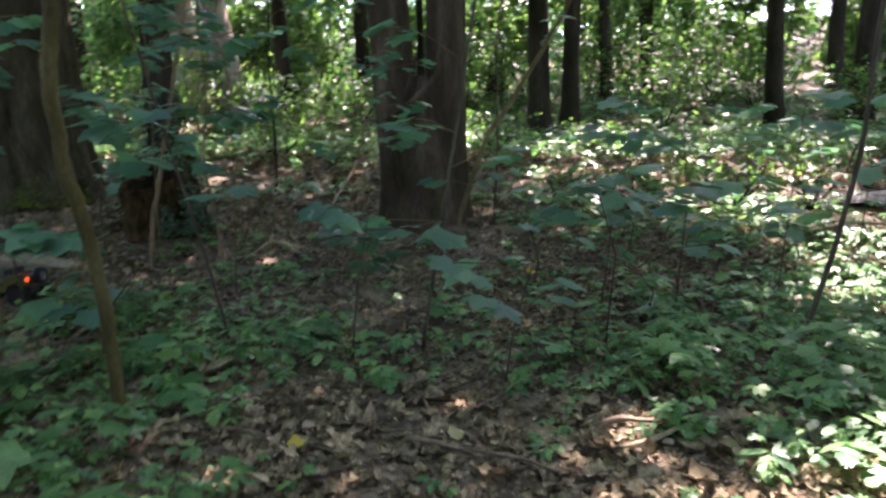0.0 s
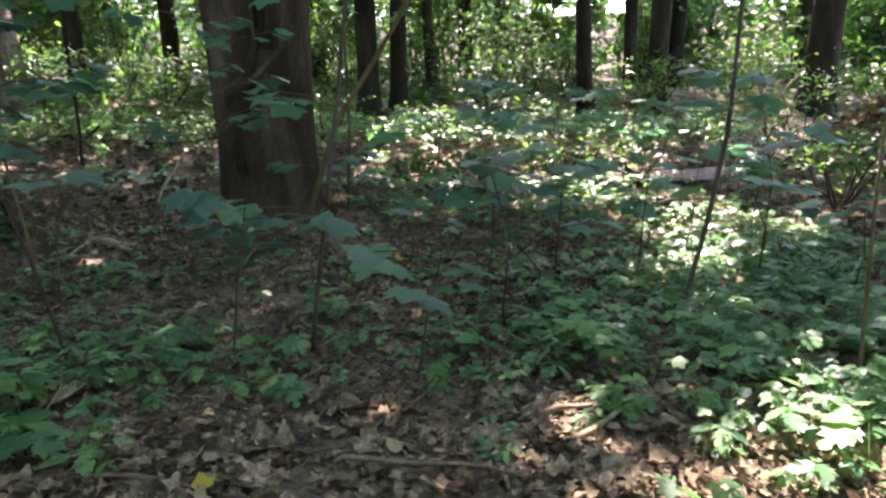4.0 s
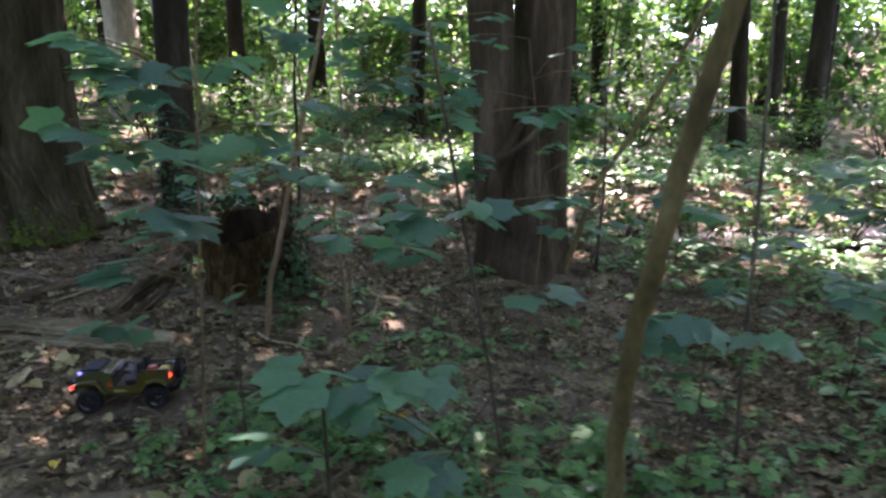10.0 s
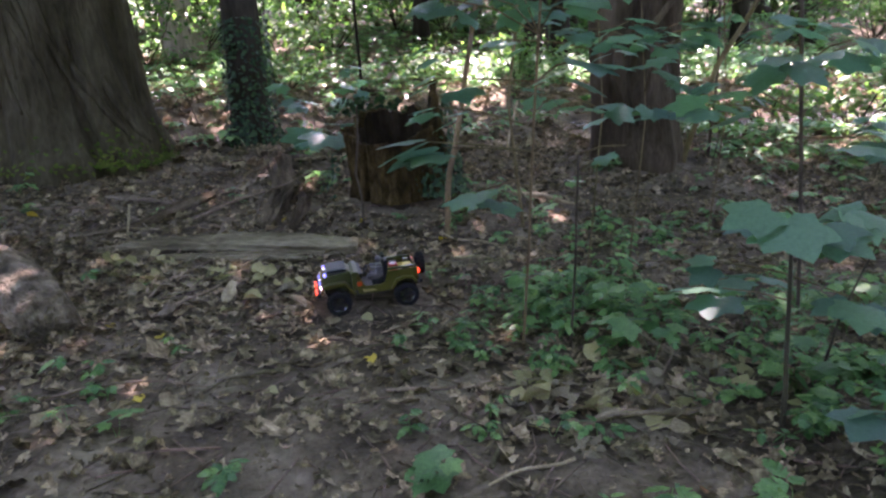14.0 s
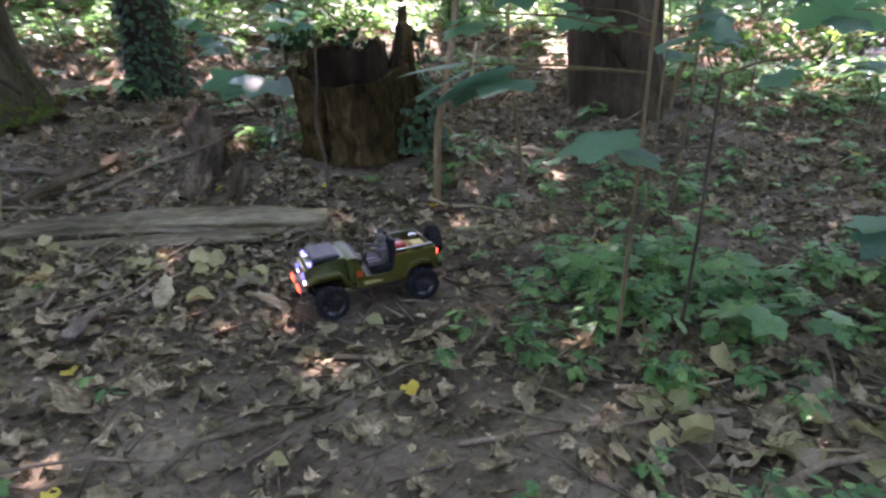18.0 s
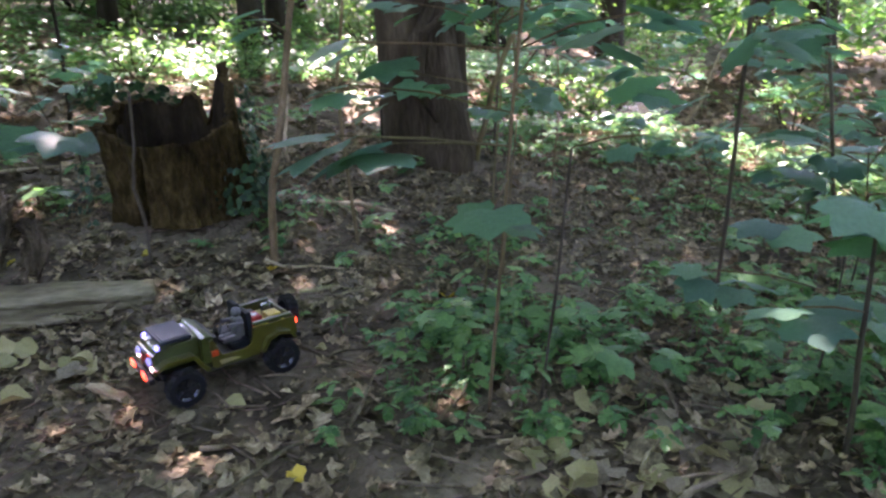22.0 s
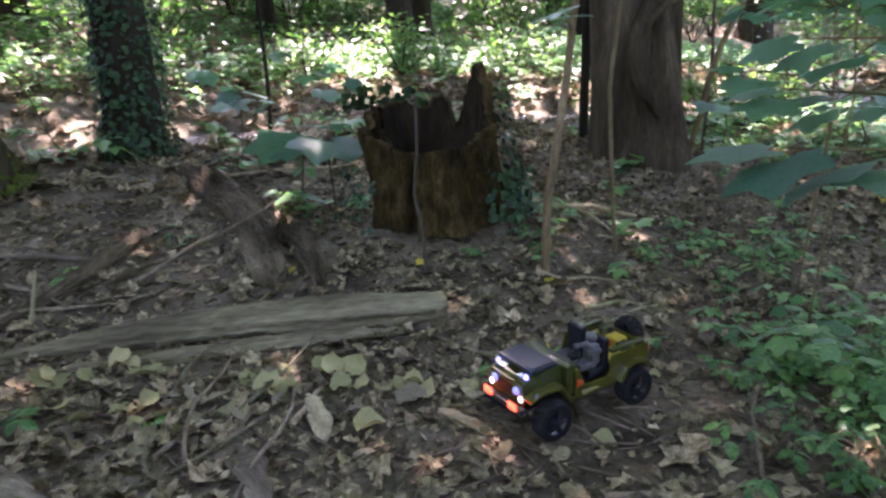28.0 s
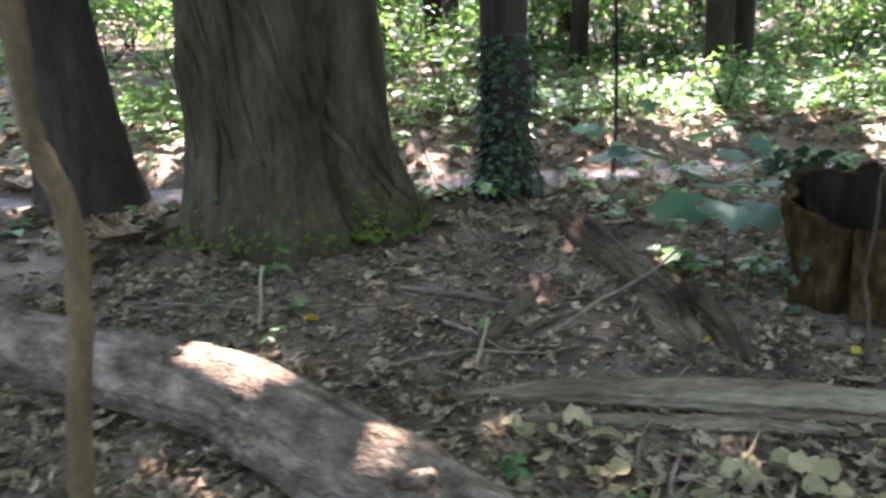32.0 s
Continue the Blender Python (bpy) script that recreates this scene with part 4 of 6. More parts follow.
stick(-4.55, 6.85, 0.01, -3.44, 7.4, 0.20, 0.022, label="long dry stick propped on rotten wood")
stick(-1.85, 6.85, 0.02, -1.45, 6.45, 0.03, 0.035, PALE_WOOD, label="pale barkless piece of wood in a sun fleck")
stick(-2.68, 5.95, 0.05, -2.25, 5.75, 0.02, 0.012, PALE_WOOD, label="pale bent stick at the sapling's foot")
stick(-2.88, 5.50, 0.02, -2.36, 5.48, 0.02, 0.015, PALE_WOOD, label="pale bare stick beside the path")
stick(-4.1, 4.2, 0.01, -3.12, 4.46, 0.02, 0.014, wob=0.05)
stick(-4.8, 4.35, 0.01, -4.0, 4.25, 0.01, 0.010)
stick(-3.35, 4.02, 0.01, -2.65, 3.92, 0.02, 0.012)
stick(-3.10, 3.42, 0.01, -2.94, 3.92, 0.02, 0.014)
stick(-2.78, 4.02, 0.02, -2.2, 4.02, 0.02, 0.018, PALE_WOOD)
stick(-2.75, 3.55, 0.02, -1.95, 3.60, 0.03, 0.014)
stick(-2.2, 4.3, 0.03, -2.08, 3.75, 0.02, 0.016)
stick(-3.12, 4.45, 0.02, -2.72, 4.72, 0.10, 0.010)
stick(-3.20, 5.38, 0.02, -3.55, 4.80, 0.02, 0.010, label="thin pale twig on bare soil")
stick(-4.35, 5.58, 0.01, -3.85, 5.98, 0.05, 0.014)
stick(-4.95, 5.25, 0.02, -4.2, 5.55, 0.03, 0.016)
stick(-4.6, 4.95, 0.01, -4.05, 5.7, 0.03, 0.012)
stick(-5.6, 6.75, 0.01, -4.3, 6.72, 0.03, 0.016)
stick(-4.95, 7.2, 0.0, -4.7, 6.75, 0.06, 0.016)
stick(-5.2, 7.6, 0.01, -4.4, 7.2, 0.05, 0.03, LOG_BROWN, label="dark rotten branch on the soil")
stick(-1.50, 7.95, 0.02, -1.26, 8.35, 0.5, 0.022, PALE_WOOD, label="pale broken stick standing slanted in the litter", taper=0.8)
stick(-2.35, 8.2, 0.02, -1.5, 8.3, 0.1, 0.018)
stick(-3.6, 8.4, 0.02, -2.6, 8.25, 0.06, 0.02, PALE_WOOD)
stick(-0.12, 2.85, 0.01, 0.42, 2.62, 0.02, 0.014)
stick(-0.9, 2.95, 0.01, -0.35, 2.7, 0.02, 0.011)
stick(0.25, 3.45, 0.02, 0.45, 3.0, 0.02, 0.014)
stick(0.65, 2.75, 0.02, 1.02, 2.92, 0.03, 0.02, PALE_WOOD)
stick(-1.15, 3.3, 0.01, -1.12, 3.62, 0.10, 0.012, PALE_WOOD)
stick(-0.75, 2.6, 0.01, -0.2, 2.45, 0.02, 0.010)
stick(3.3, 7.2, 0.05, 4.2, 6.9, 0.2, 0.03, PALE_WOOD)
stick(4.9, 8.0, 0.03, 6.1, 8.0, 1.45, 0.035, PALE_WOOD, label="pale dead branch leaning on the bank")
stick(4.2, 8.2, 0.05, 5.2, 8.0, 0.1, 0.025)
stick(-5.92, 7.3, 0.0, -5.88, 7.38, 0.32, 0.016, PALE_WOOD, 0.02, "short pale stick standing in the soil", taper=0.7)
stick(-4.86, 6.73, 0.0, -4.8, 6.7, 0.26, 0.014, PALE_WOOD, 0.02, "short pale stick standing in the soil", taper=0.7)
stick(-1.05, 6.1, 0.01, -0.6, 5.4, 0.03, 0.014)
stick(-0.9, 6.6, 0.02, -0.3, 6.2, 0.10, 0.014)
stick(-6.6, 7.6, 0.01, -5.4, 7.45, 0.03, 0.014)
stick(-4.57, 5.49, 0.02, -4.3, 5.74, 0.03, 0.016)
stick(-2.66, 5.63, 0.02, -2.35, 5.52, 0.02, 0.018, PALE_WOOD, label="pale bare stick beside the path")
stick(-4.34, 5.49, 0.03, -4.21, 5.61, 0.05, 0.010)
stick(-4.6, 5.47, 0.02, -4.27, 6.09, 0.08, 0.016, label="pale dry stick across yellowed leaves")
stick(-4.53, 6.94, 0.02, -4.2, 7.05, 0.06, 0.020, LOG_ROT, label="dark rotten branch on the soil")
stick(-4.49, 5.42, 0.03, -4.19, 5.99, 0.06, 0.012)
stick(-4.14, 5.47, 0.03, -3.96, 5.64, 0.04, 0.018, PALE_WOOD)
stick(-3.53, 4.65, 0.02, -3.16, 4.47, 0.02, 0.013)
stick(-3.21, 4.14, 0.02, -3.0, 3.94, 0.02, 0.010)
stick(-2.94, 3.93, 0.02, -3.08, 3.72, 0.02, 0.010)
stick(-2.74, 3.75, 0.02, -2.45, 3.54, 0.03, 0.010, PALE_WOOD)
stick(-2.98, 4.22, 0.02, -2.64, 4.4, 0.08, 0.010)
stick(-2.82, 4.07, 0.02, -2.49, 3.96, 0.03, 0.010, PALE_WOOD)
stick(-3.98, 4.23, 0.02, -3.95, 4.4, 0.03, 0.007)
stick(-1.99, 4.15, 0.03, -2.28, 3.78, 0.03, 0.012)
stick(-2.63, 3.69, 0.02, -2.46, 3.74, 0.04, 0.013, PALE_WOOD)
stick(-3.04, 4.16, 0.02, -2.96, 3.98, 0.02, 0.010)
stick(0.63, 2.97, 0.02, 0.89, 3.01, 0.03, 0.022, label="thick dry stick beside green herbs")
stick(0.1, 3.02, 0.02, 0.36, 3.43, 0.05, 0.012)
stick(0.02, 2.93, 0.02, 0.19, 2.71, 0.02, 0.014, PALE_WOOD)
stick(-0.31, 3.34, 0.02, 0.21, 3.73, 0.03, 0.013)
stick(-5.68, 7.47, 0.02, -5.3, 7.39, 0.02, 0.012)
stick(-1.72, 6.96, 0.02, -2.01, 6.08, 0.05, 0.016, PALE_WOOD, label="long pale stick beside the slim saplings")
stick(-4.37, 8.0, 0.02, -4.24, 7.61, 0.03, 0.014)
stick(-4.35, 9.6, 0.0, -4.9, 9.75, 1.25, 0.013, BARK_THIN, 0.08, "thin bare stem arching beside the old tree", 9, 0.3)
for k in range(26):
    x, y = -5.6 + 7.5 * RNG.random(), 2.6 + 4.4 * RNG.random()
    a, s = RNG.random() * 6.3, 0.15 + 0.3 * RNG.random()
    stick(x, y, 0.015, x + s * math.cos(a), y + s * math.sin(a), 0.03, 0.005 + 0.006 * RNG.random(), STICK if k % 3 else PALE_WOOD, 0.06, "thin dry twig fallen on the soil")


def bark_chip(x, y, a, size, material, label, tilt=0.25):
    """A split piece of bark or wood: long, uneven and thin, with splintered ends and a curled edge."""
    n, m = 14, 12
    k0 = 50 * x + 31 * y
    v, f = [], []
    for i in range(n + 1):
        u = i / n
        for k in range(m):
            w = 2 * math.pi * k / m
            q = math.sin(math.pi * (0.06 + 0.88 * u)) ** 0.45
            half = size * 0.17 * q * (1 + 0.5 * noise.noise((k0 + 3 * u, 1.0, 0.0)))
            thick = size * 0.055 * q * (1 + 0.8 * noise.noise((k0 + 6 * u, math.cos(w), math.sin(w))))
            px = size * (u - 0.5) + size * 0.10 * noise.noise((k0, 2.5 * math.cos(w), 7.0)) * abs(2 * u - 1) ** 3
            py = half * math.cos(w) + size * 0.05 * math.sin(3 * u + k0)
            pz = thick * math.sin(w) + 0.30 * half * math.cos(w) ** 2 + size * 0.03 * noise.noise((k0 + 4 * u, 3 * math.cos(w), 2.0))
            v.append((px, py, pz))
    for i in range(n):
        for k in range(m):
            p, r = i * m + k, i * m + (k + 1) % m
            f.append((p, r, r + m, p + m))
    for k in range(m // 2 - 1):
        f.append((m - 1 - k, m - 2 - k, k + 1, k))
        f.append(tuple(n * m + j for j in (k, k + 1, m - 2 - k, m - 1 - k)))
    ob = new("wood_chip", mesh_np("wood_chip", v, f, material))
    ob.matrix_world = Matrix.Translation((x, y, gz(x, y) + 0.03)) @ Euler((tilt * 0.6, -tilt, a)).to_matrix().to_4x4()
    return tagged(ob, label, "wood chip", "wood chips on the path")


bark_chip(-3.65, 5.18, 2.2, 0.19, PALE_WOOD, "pale split piece of wood on the soil")
bark_chip(-4.06, 5.46, 1.3, 0.22, PALE_WOOD, "pale torn wood chunk among yellow leaves")
bark_chip(-4.34, 5.22, -1.55, 0.27, LOG_BROWN, "grey curved bark slab on the path", 0.12)
bark_chip(-1.13, 3.62, 0.7, 0.2, PALE_WOOD, "pale crumpled bark piece beside seedlings")
bark_chip(-2.42, 5.15, 0.6, 0.22, LOG_BROWN, "brown bark flake on the litter", 0.1)

# ---- saplings with broad leaves ----
LEAF_MESH = []
for k in range(4):
    v, f = maple(0.06 + 0.08 * k, 0.06 + 0.08 * (k % 2))
    LEAF_MESH.append(mesh_np("leaf", v, f, LEAF))


def leaf(parent, p, size, a, tilt, roll=0.0, name="leaf"):
    ob = new(name, LEAF_MESH[int(RNG.integers(0, 4))])
    ob.parent = parent
    ob.matrix_local = Matrix.Translation(p) @ Euler((tilt, roll, a)).to_matrix().to_4x4() @ Matrix.Scale(size, 4)
    return ob


def spray(e, tip, d, n, size, drop=0.25):
    """A spray of maple leaves in opposite pairs at a twig's end."""
    out = []
    a0 = math.atan2(d[1], d[0]) - math.pi / 2
    for k in range(n):
        back = (k // 2) * size * 0.75
        sgn = (1 if k % 2 else -1) if k else 0
        p = Vector(tip) - Vector(d) * back + Vector((0, 0, -0.02 * k))
        # skip a leaf that would cover a sun patch
        if wide_open(np.array([e.location + p]))[0]:
            continue
        out.append(leaf(e, p, size * (0.75 + 0.4 * RNG.random()), a0 + sgn * (0.9 + 0.4 * RNG.random()), -drop * 0.4 - 0.3 * RNG.random() + 0.12 * RNG.normal(), 0.25 * RNG.normal()))
    return out


def sapling(pts, r, branches=(), label="slim maple sapling with broad green leaves", rtop=None, seg=9, auto=0, size=0.17, zlo=0.7, zhi=2.4, name="sapling", wood=None):
    """A young tree along points (x, y, height over the ground). branches: (start height share, dx, dy, dz, leaves, leaf size)."""
    base = Vector((pts[0][0], pts[0][1], gz(pts[0][0], pts[0][1])))
    e = tagged(new(name), label, "sapling", "saplings of the understory")
    e.location = base
    line = [Vector((x, y, base.z + h)) - base for x, y, h in pts]
    rt = rtop or r * 0.5
    fine, rad = [], []
    n = 5
    for i in range(len(line) - 1):
        for k in range(n):
            s = (i + k / n) / (len(line) - 1)
            w = k / n
            fine.append(line[i] * (1 - w) + line[i + 1] * w + Vector(RNG.normal(size=3)) * r * 0.12)
            rad.append(r + (rt - r) * s)
    fine.append(line[-1])
    rad.append(rt)
    fine[0] = fine[0] - Vector((0, 0, 0.05))
    wood = wood or (BARK_SAP if r > 0.025 else BARK_THIN)
    part("stem", mesh_np("stem", *tube(fine, rad, seg, 0.05, int(r * 1e4)), wood, True), wood, e)
    todo = list(branches)
    for k in range(auto):
        h = zlo + (zhi - zlo) * RNG.random()
        a, s = RNG.random() * 6.3, 0.2 + 0.35 * RNG.random()
        foot = min(pts, key=lambda q: abs(q[2] - h))
        if not sunlit(np.array([(foot[0] + s * math.cos(a), foot[1] + s * math.sin(a), base.z + h + 0.1)]))[0][0]:
            todo.append((h, s * math.cos(a), s * math.sin(a), 0.05 + 0.15 * RNG.random(), 3 + int(RNG.integers(0, 3)), size))
    for h, dx, dy, dz, nl, sz in todo:
        zs = [p.z for p in fine]
        i = min(range(len(fine)), key=lambda q: abs(zs[q] - h))
        s = fine[i]
        tip = s + Vector((dx, dy, dz))
        mid = s + Vector((dx * 0.5, dy * 0.5, dz * 0.75))
        part("twig", mesh_np("twig", *tube([s, mid, tip], [max(0.003, r * 0.22), 0.004, 0.0025], 5, 0.05, 1), BARK_SAP, True), BARK_SAP, e)
        d = Vector((dx, dy, 0)).normalized()
        spray(e, tip, d, nl, sz)
    return e


# the bent trunk close to the way
sapling([(-1.24, 2.94, 0), (-1.255, 2.93, 0.4), (-1.27, 2.90, 0.75), (-1.285, 2.80, 1.05), (-1.265, 2.735, 1.3), (-1.225, 2.71, 1.55), (-1.16, 2.66, 1.9), (-1.12, 2.6, 2.4), (-1.1, 2.4, 3.2)], 0.027, (), "bent young maple trunk with smooth ochre bark", 0.024, 12, 3, 0.17, 2.0, 3.0)
# the slim dark one in the green cover, with sunlit leaves
sapling([(1.93, 4.08, 0), (2.05, 4.06, 0.52), (2.15, 4.06, 1.05), (2.19, 4.06, 1.72), (2.26, 4.02, 2.7)], 0.015, ((1.30, -0.20, 0.0, 0.06, 3, 0.17), (1.18, -0.14, -0.05, 0.02, 3, 0.15), (1.16, 0.04, -0.06, 0.02, 2, 0.16), (0.75, -0.2, 0.1, 0.05, 3, 0.15), (1.9, 0.2, -0.2, 0.1, 4, 0.16)), "slim dark maple sapling with sunlit leaves in green herbs", rtop=0.010, auto=2, zlo=1.8)
sapling([(2.03, 2.96, 0), (2.03, 2.97, 0.45), (2.06, 3.0, 1.0), (2.12, 3.0, 1.8)], 0.009, (), "thin tan stem rising from green herbs", 0.006, wood=BARK_TAN)
sapling([(-0.14, 4.06, 0), (-0.06, 4.20, 0.5), (0.02, 4.31, 1.0), (0.17, 4.56, 2.0), (0.32, 4.82, 3.0)], 0.012, ((0.70, -0.32, 0.1, 0.0, 5, 0.17), (0.66, -0.52, -0.05, -0.05, 4, 0.17), (0.72, -0.05, -0.25, 0.0, 4, 0.16), (1.05, 0.35, 0.2, 0.1, 4, 0.16), (1.2, -0.3, 0.3, 0.1, 4, 0.16)), rtop=0.009, auto=3, zlo=1.2)
# beside the stump
sapling([(-2.62, 5.98, 0), (-2.60, 6.0, 0.35), (-2.50, 6.02, 0.8), (-2.43, 6.04, 1.2), (-2.26, 6.09, 2.0), (-2.03, 6.15, 3.2)], 0.023, ((1.25, -0.35, -0.3, 0.05, 3, 0.18),), "slim tan sapling beside the hollow stump", 0.014, 9, 1, 0.17, 1.6, wood=BARK_TAN)
sapling([(-2.02, 6.08, 0), (-2.07, 6.08, 0.4), (-2.14, 6.06, 0.9), (-2.07, 6.06, 1.5), (-2.12, 6.06, 2.4)], 0.013, (), "thin bare crooked sapling", 0.008, 7, 1, 0.16, 1.8, 2.3, wood=BARK_TAN)
sapling([(-3.17, 6.23, 0), (-3.17, 6.25, 0.22), (-3.20, 6.27, 0.40), (-3.17, 6.28, 0.62), (-3.16, 6.29, 0.86)], 0.010, (), "thin dead shoot standing before the stump", 0.006, 7, 0)
# the leaning one by the twin tree
sapling([(-0.02, 7.2, 0), (0.05, 7.2, 0.22), (0.26, 7.2, 0.85), (0.57, 7.2, 1.3), (1.0, 7.25, 2.0), (1.5, 7.3, 3.0)], 0.028, (), "dark leaning sapling beside the double stem", 0.02, 9, 3, 0.16, 1.5)
sapling([(0.36, 7.35, 0), (0.40, 7.35, 0.8), (0.38, 7.4, 1.8), (0.5, 7.4, 2.8)], 0.014, (), "thin upright sapling beside the double stem", 0.01, 9, 2, 0.15, 1.5)
sapling([(-0.42, 8.05, 0), (-0.42, 8.05, 1.2), (-0.45, 8.1, 2.4), (-0.4, 8.1, 4.0)], 0.045, (), "slim dark trunk behind the double stem", 0.03, 10, 2, 0.16, 2.4, 3.8, wood=BARK_FAR)
sapling([(-2.72, 10.0, 0), (-2.70, 10.0, 0.8), (-2.74, 10.0, 1.8), (-2.7, 10.0, 3.0)], 0.022, (), "thin dark stem by the stream", 0.014, 8, 3, 0.15, 1.6, 2.8, wood=BARK_FAR)
sapling([(-3.16, 7.36, 0), (-3.2, 7.30, 0.22), (-3.24, 7.25, 0.50)], 0.006, ((0.48, -0.05, -0.10, 0.0, 2, 0.34), (0.42, -0.14, 0.04, 0.02, 2, 0.28), (0.50, 0.06, 0.08, 0.06, 2, 0.22)), "young maple with broad leaves beside the stump", 0.004, 7, name="seedling")
# in the clump by the path, its leaves in spread tiers
sapling([(-2.69, 4.25, 0), (-2.67, 4.23, 0.5), (-2.66, 4.21, 1.0), (-2.63, 4.16, 1.9), (-2.58, 4.1, 2.6)], 0.0065, ((0.93, -0.40, 0.33, 0.03, 2, 0.22), (0.92, -0.34, 0.14, 0.02, 2, 0.22), (1.1, -0.35, 0.35, 0.02, 3, 0.17), (1.25, 0.0, -0.4, 0.08, 4, 0.18), (1.45, -0.5, 0.0, 0.05, 5, 0.17), (1.5, 0.3, -0.3, 0.05, 5, 0.17), (0.85, -0.3, -0.25, 0.0, 4, 0.16), (1.7, -0.2, -0.35, 0.05, 5, 0.17), (1.75, -0.35, 0.3, 0.05, 5, 0.17)), rtop=0.005, auto=13, size=0.14, zlo=0.9, zhi=2.1, wood=BARK_TAN)
sapling([(-2.48, 4.2, 0), (-2.49, 4.15, 0.4), (-2.51, 4.1, 0.9)], 0.006, ((0.85, 0.1, -0.2, 0.05, 3, 0.13),), rtop=0.005)
sapling([(-1.28, 4.2, 0), (-1.37, 4.15, 0.5), (-1.48, 4.1, 1.0), (-1.69, 4.0, 2.0)], 0.009, ((0.95, -0.3, 0.2, 0.05, 4, 0.18), (0.9, 0.3, -0.1, 0.0, 4, 0.18), (1.2, -0.25, -0.2, 0.05, 4, 0.17)), rtop=0.008, auto=7, size=0.14, zlo=0.8, zhi=1.9)
sapling([(-2.06, 3.36, 0), (-2.08, 3.37, 0.4), (-2.10, 3.38, 0.76)], 0.010, ((0.74, -0.05, 0.0, 0.03, 5, 0.19), (0.70, 0.22, 0.0, 0.04, 4, 0.18), (0.5, -0.18, 0.1, 0.03, 3, 0.16)), rtop=0.005)
sapling([(-1.88, 2.85, 0), (-1.92, 2.9, 0.3)], 0.008, ((0.28, 0.15, 0.1, 0.05, 5, 0.19), (0.25, -0.15, 0.1, 0.05, 4, 0.18)), rtop=0.004)
# a thicket of young maples behind it, leaf tier over leaf tier
for x, y, h, k in ((-2.05, 4.95, 2.5, 22), (-1.62, 5.25, 2.3, 20), (-0.75, 5.7, 2.2, 14)):
    sapling([(x, y, 0), (x + 0.05, y - 0.03, h * 0.4), (x + 0.02, y + 0.04, h * 0.7), (x + 0.1 * RNG.normal(), y + 0.05, h)], 0.0048, (), "slender maple sapling with spread tiers of broad leaves", 0.003, 7, k, 0.125, 0.95, h, wood=BARK_TAN)
# before the big tree at the walk's end
sapling([(-6.31, 5.75, 0), (-6.29, 5.76, 0.3), (-6.225, 5.78, 0.75), (-6.19, 5.78, 1.03), (-6.225, 5.78, 1.22), (-6.255, 5.78, 1.36), (-6.25, 5.78, 1.7), (-6.2, 5.8, 2.6)], 0.036, (), "crooked young trunk with ochre bark", 0.028, 11, 1, 0.17, 2.0)
for k in range(13):
    x, y = 0.2 + 4.2 * ((k * 0.618) % 1.0), 3.9 + 3.4 * RNG.random()
    h = 0.35 + 0.5 * RNG.random()
    sapling([(x, y, 0), (x + 0.04, y - 0.02, h * 0.5), (x + 0.08 * RNG.normal(), y + 0.05, h)], 0.005, ((h * 0.95, 0.05, 0.02, 0.03, 4, 0.16),), "slender maple seedling with a tier of broad leaves", 0.004, 7, 2, 0.16, h * 0.6, h, "seedling")
for x, y, h, k in ((0.9, 4.2, 1.0, 4), (1.5, 4.9, 1.35, 7), (2.3, 5.2, 1.35, 6), (-0.5, 3.9, 0.75, 4), (0.3, 3.55, 0.55, 3), (2.6, 4.3, 1.45, 5), (3.4, 6.2, 1.4, 7), (-3.3, 7.6, 0.8, 4), (-3.4, 8.6, 0.7, 4), (1.3, 7.6, 1.2, 5), (2.4, 7.2, 1.2, 6), (4.4, 6.6, 1.5, 6), (-1.7, 3.6, 0.6, 4), (4.6, 4.6, 1.4, 6), (-5.0, 9.4, 0.5, 3)):
    sapling([(x, y, 0), (x + 0.04, y - 0.02, h * 0.5), (x + 0.1 * RNG.normal(), y + 0.05, h)], 0.006, (), "slender maple seedling with a few broad leaves", 0.003, 7, k, 0.16, h * 0.55, h, "seedling")

# ---- the toy off-roader ----
OLIVE = plain("olive_lacquer", (0.060, 0.056, 0.005), 0.28, 0, 0.5, coat=0.6)
DARKGREEN = plain("green_lacquer", (0.038, 0.050, 0.010), 0.3, 0, 0.5, coat=0.5)
RUBBER = plain("tyre_rubber", (0.011, 0.011, 0.012), 0.85, spec=0.2)
CHROME = plain("chrome_plastic", (0.32, 0.33, 0.35), 0.25, 0.9)
RIMS = plain("dark_chrome", (0.10, 0.10, 0.11), 0.25, 0.9)
BLACK = plain("black_plastic", (0.012, 0.013, 0.015), 0.5)
GLASS = plain("blue_grey_screen", (0.012, 0.018, 0.027), 0.42, 0, 0.22)
SEATM = plain("seat_plastic", (0.006, 0.008, 0.011), 0.6, 0, 0.3)
RED = plain("red_paint", (0.45, 0.02, 0.015), 0.4)
WHITE = plain("white_paint", (0.75, 0.75, 0.72), 0.5)
YELLOWP = plain("yellow_paint", (0.40, 0.30, 0.03), 0.45)
TAN = plain("tan_paint", (0.33, 0.28, 0.13), 0.45)
ORANGE = plain("orange_lens", (0.5, 0.07, 0.02), 0.25)
TAIL = plain("tail_lens", (0.5, 0.02, 0.01), 0.3, glow=(1.0, 0.06, 0.02), power=0.40)
BLUELED = plain("blue_led", (0.1, 0.1, 0.8), 0.3, glow=(0.18, 0.2, 1.0), power=0.22)
LAMPW = plain("white_lamp", (0.7, 0.7, 0.7), 0.3, glow=(1.0, 0.93, 0.85), power=0.22)
HEAD = plain("head_lens", (0.16, 0.18, 0.3), 0.2, glow=(0.25, 0.32, 1.0), power=0.05)


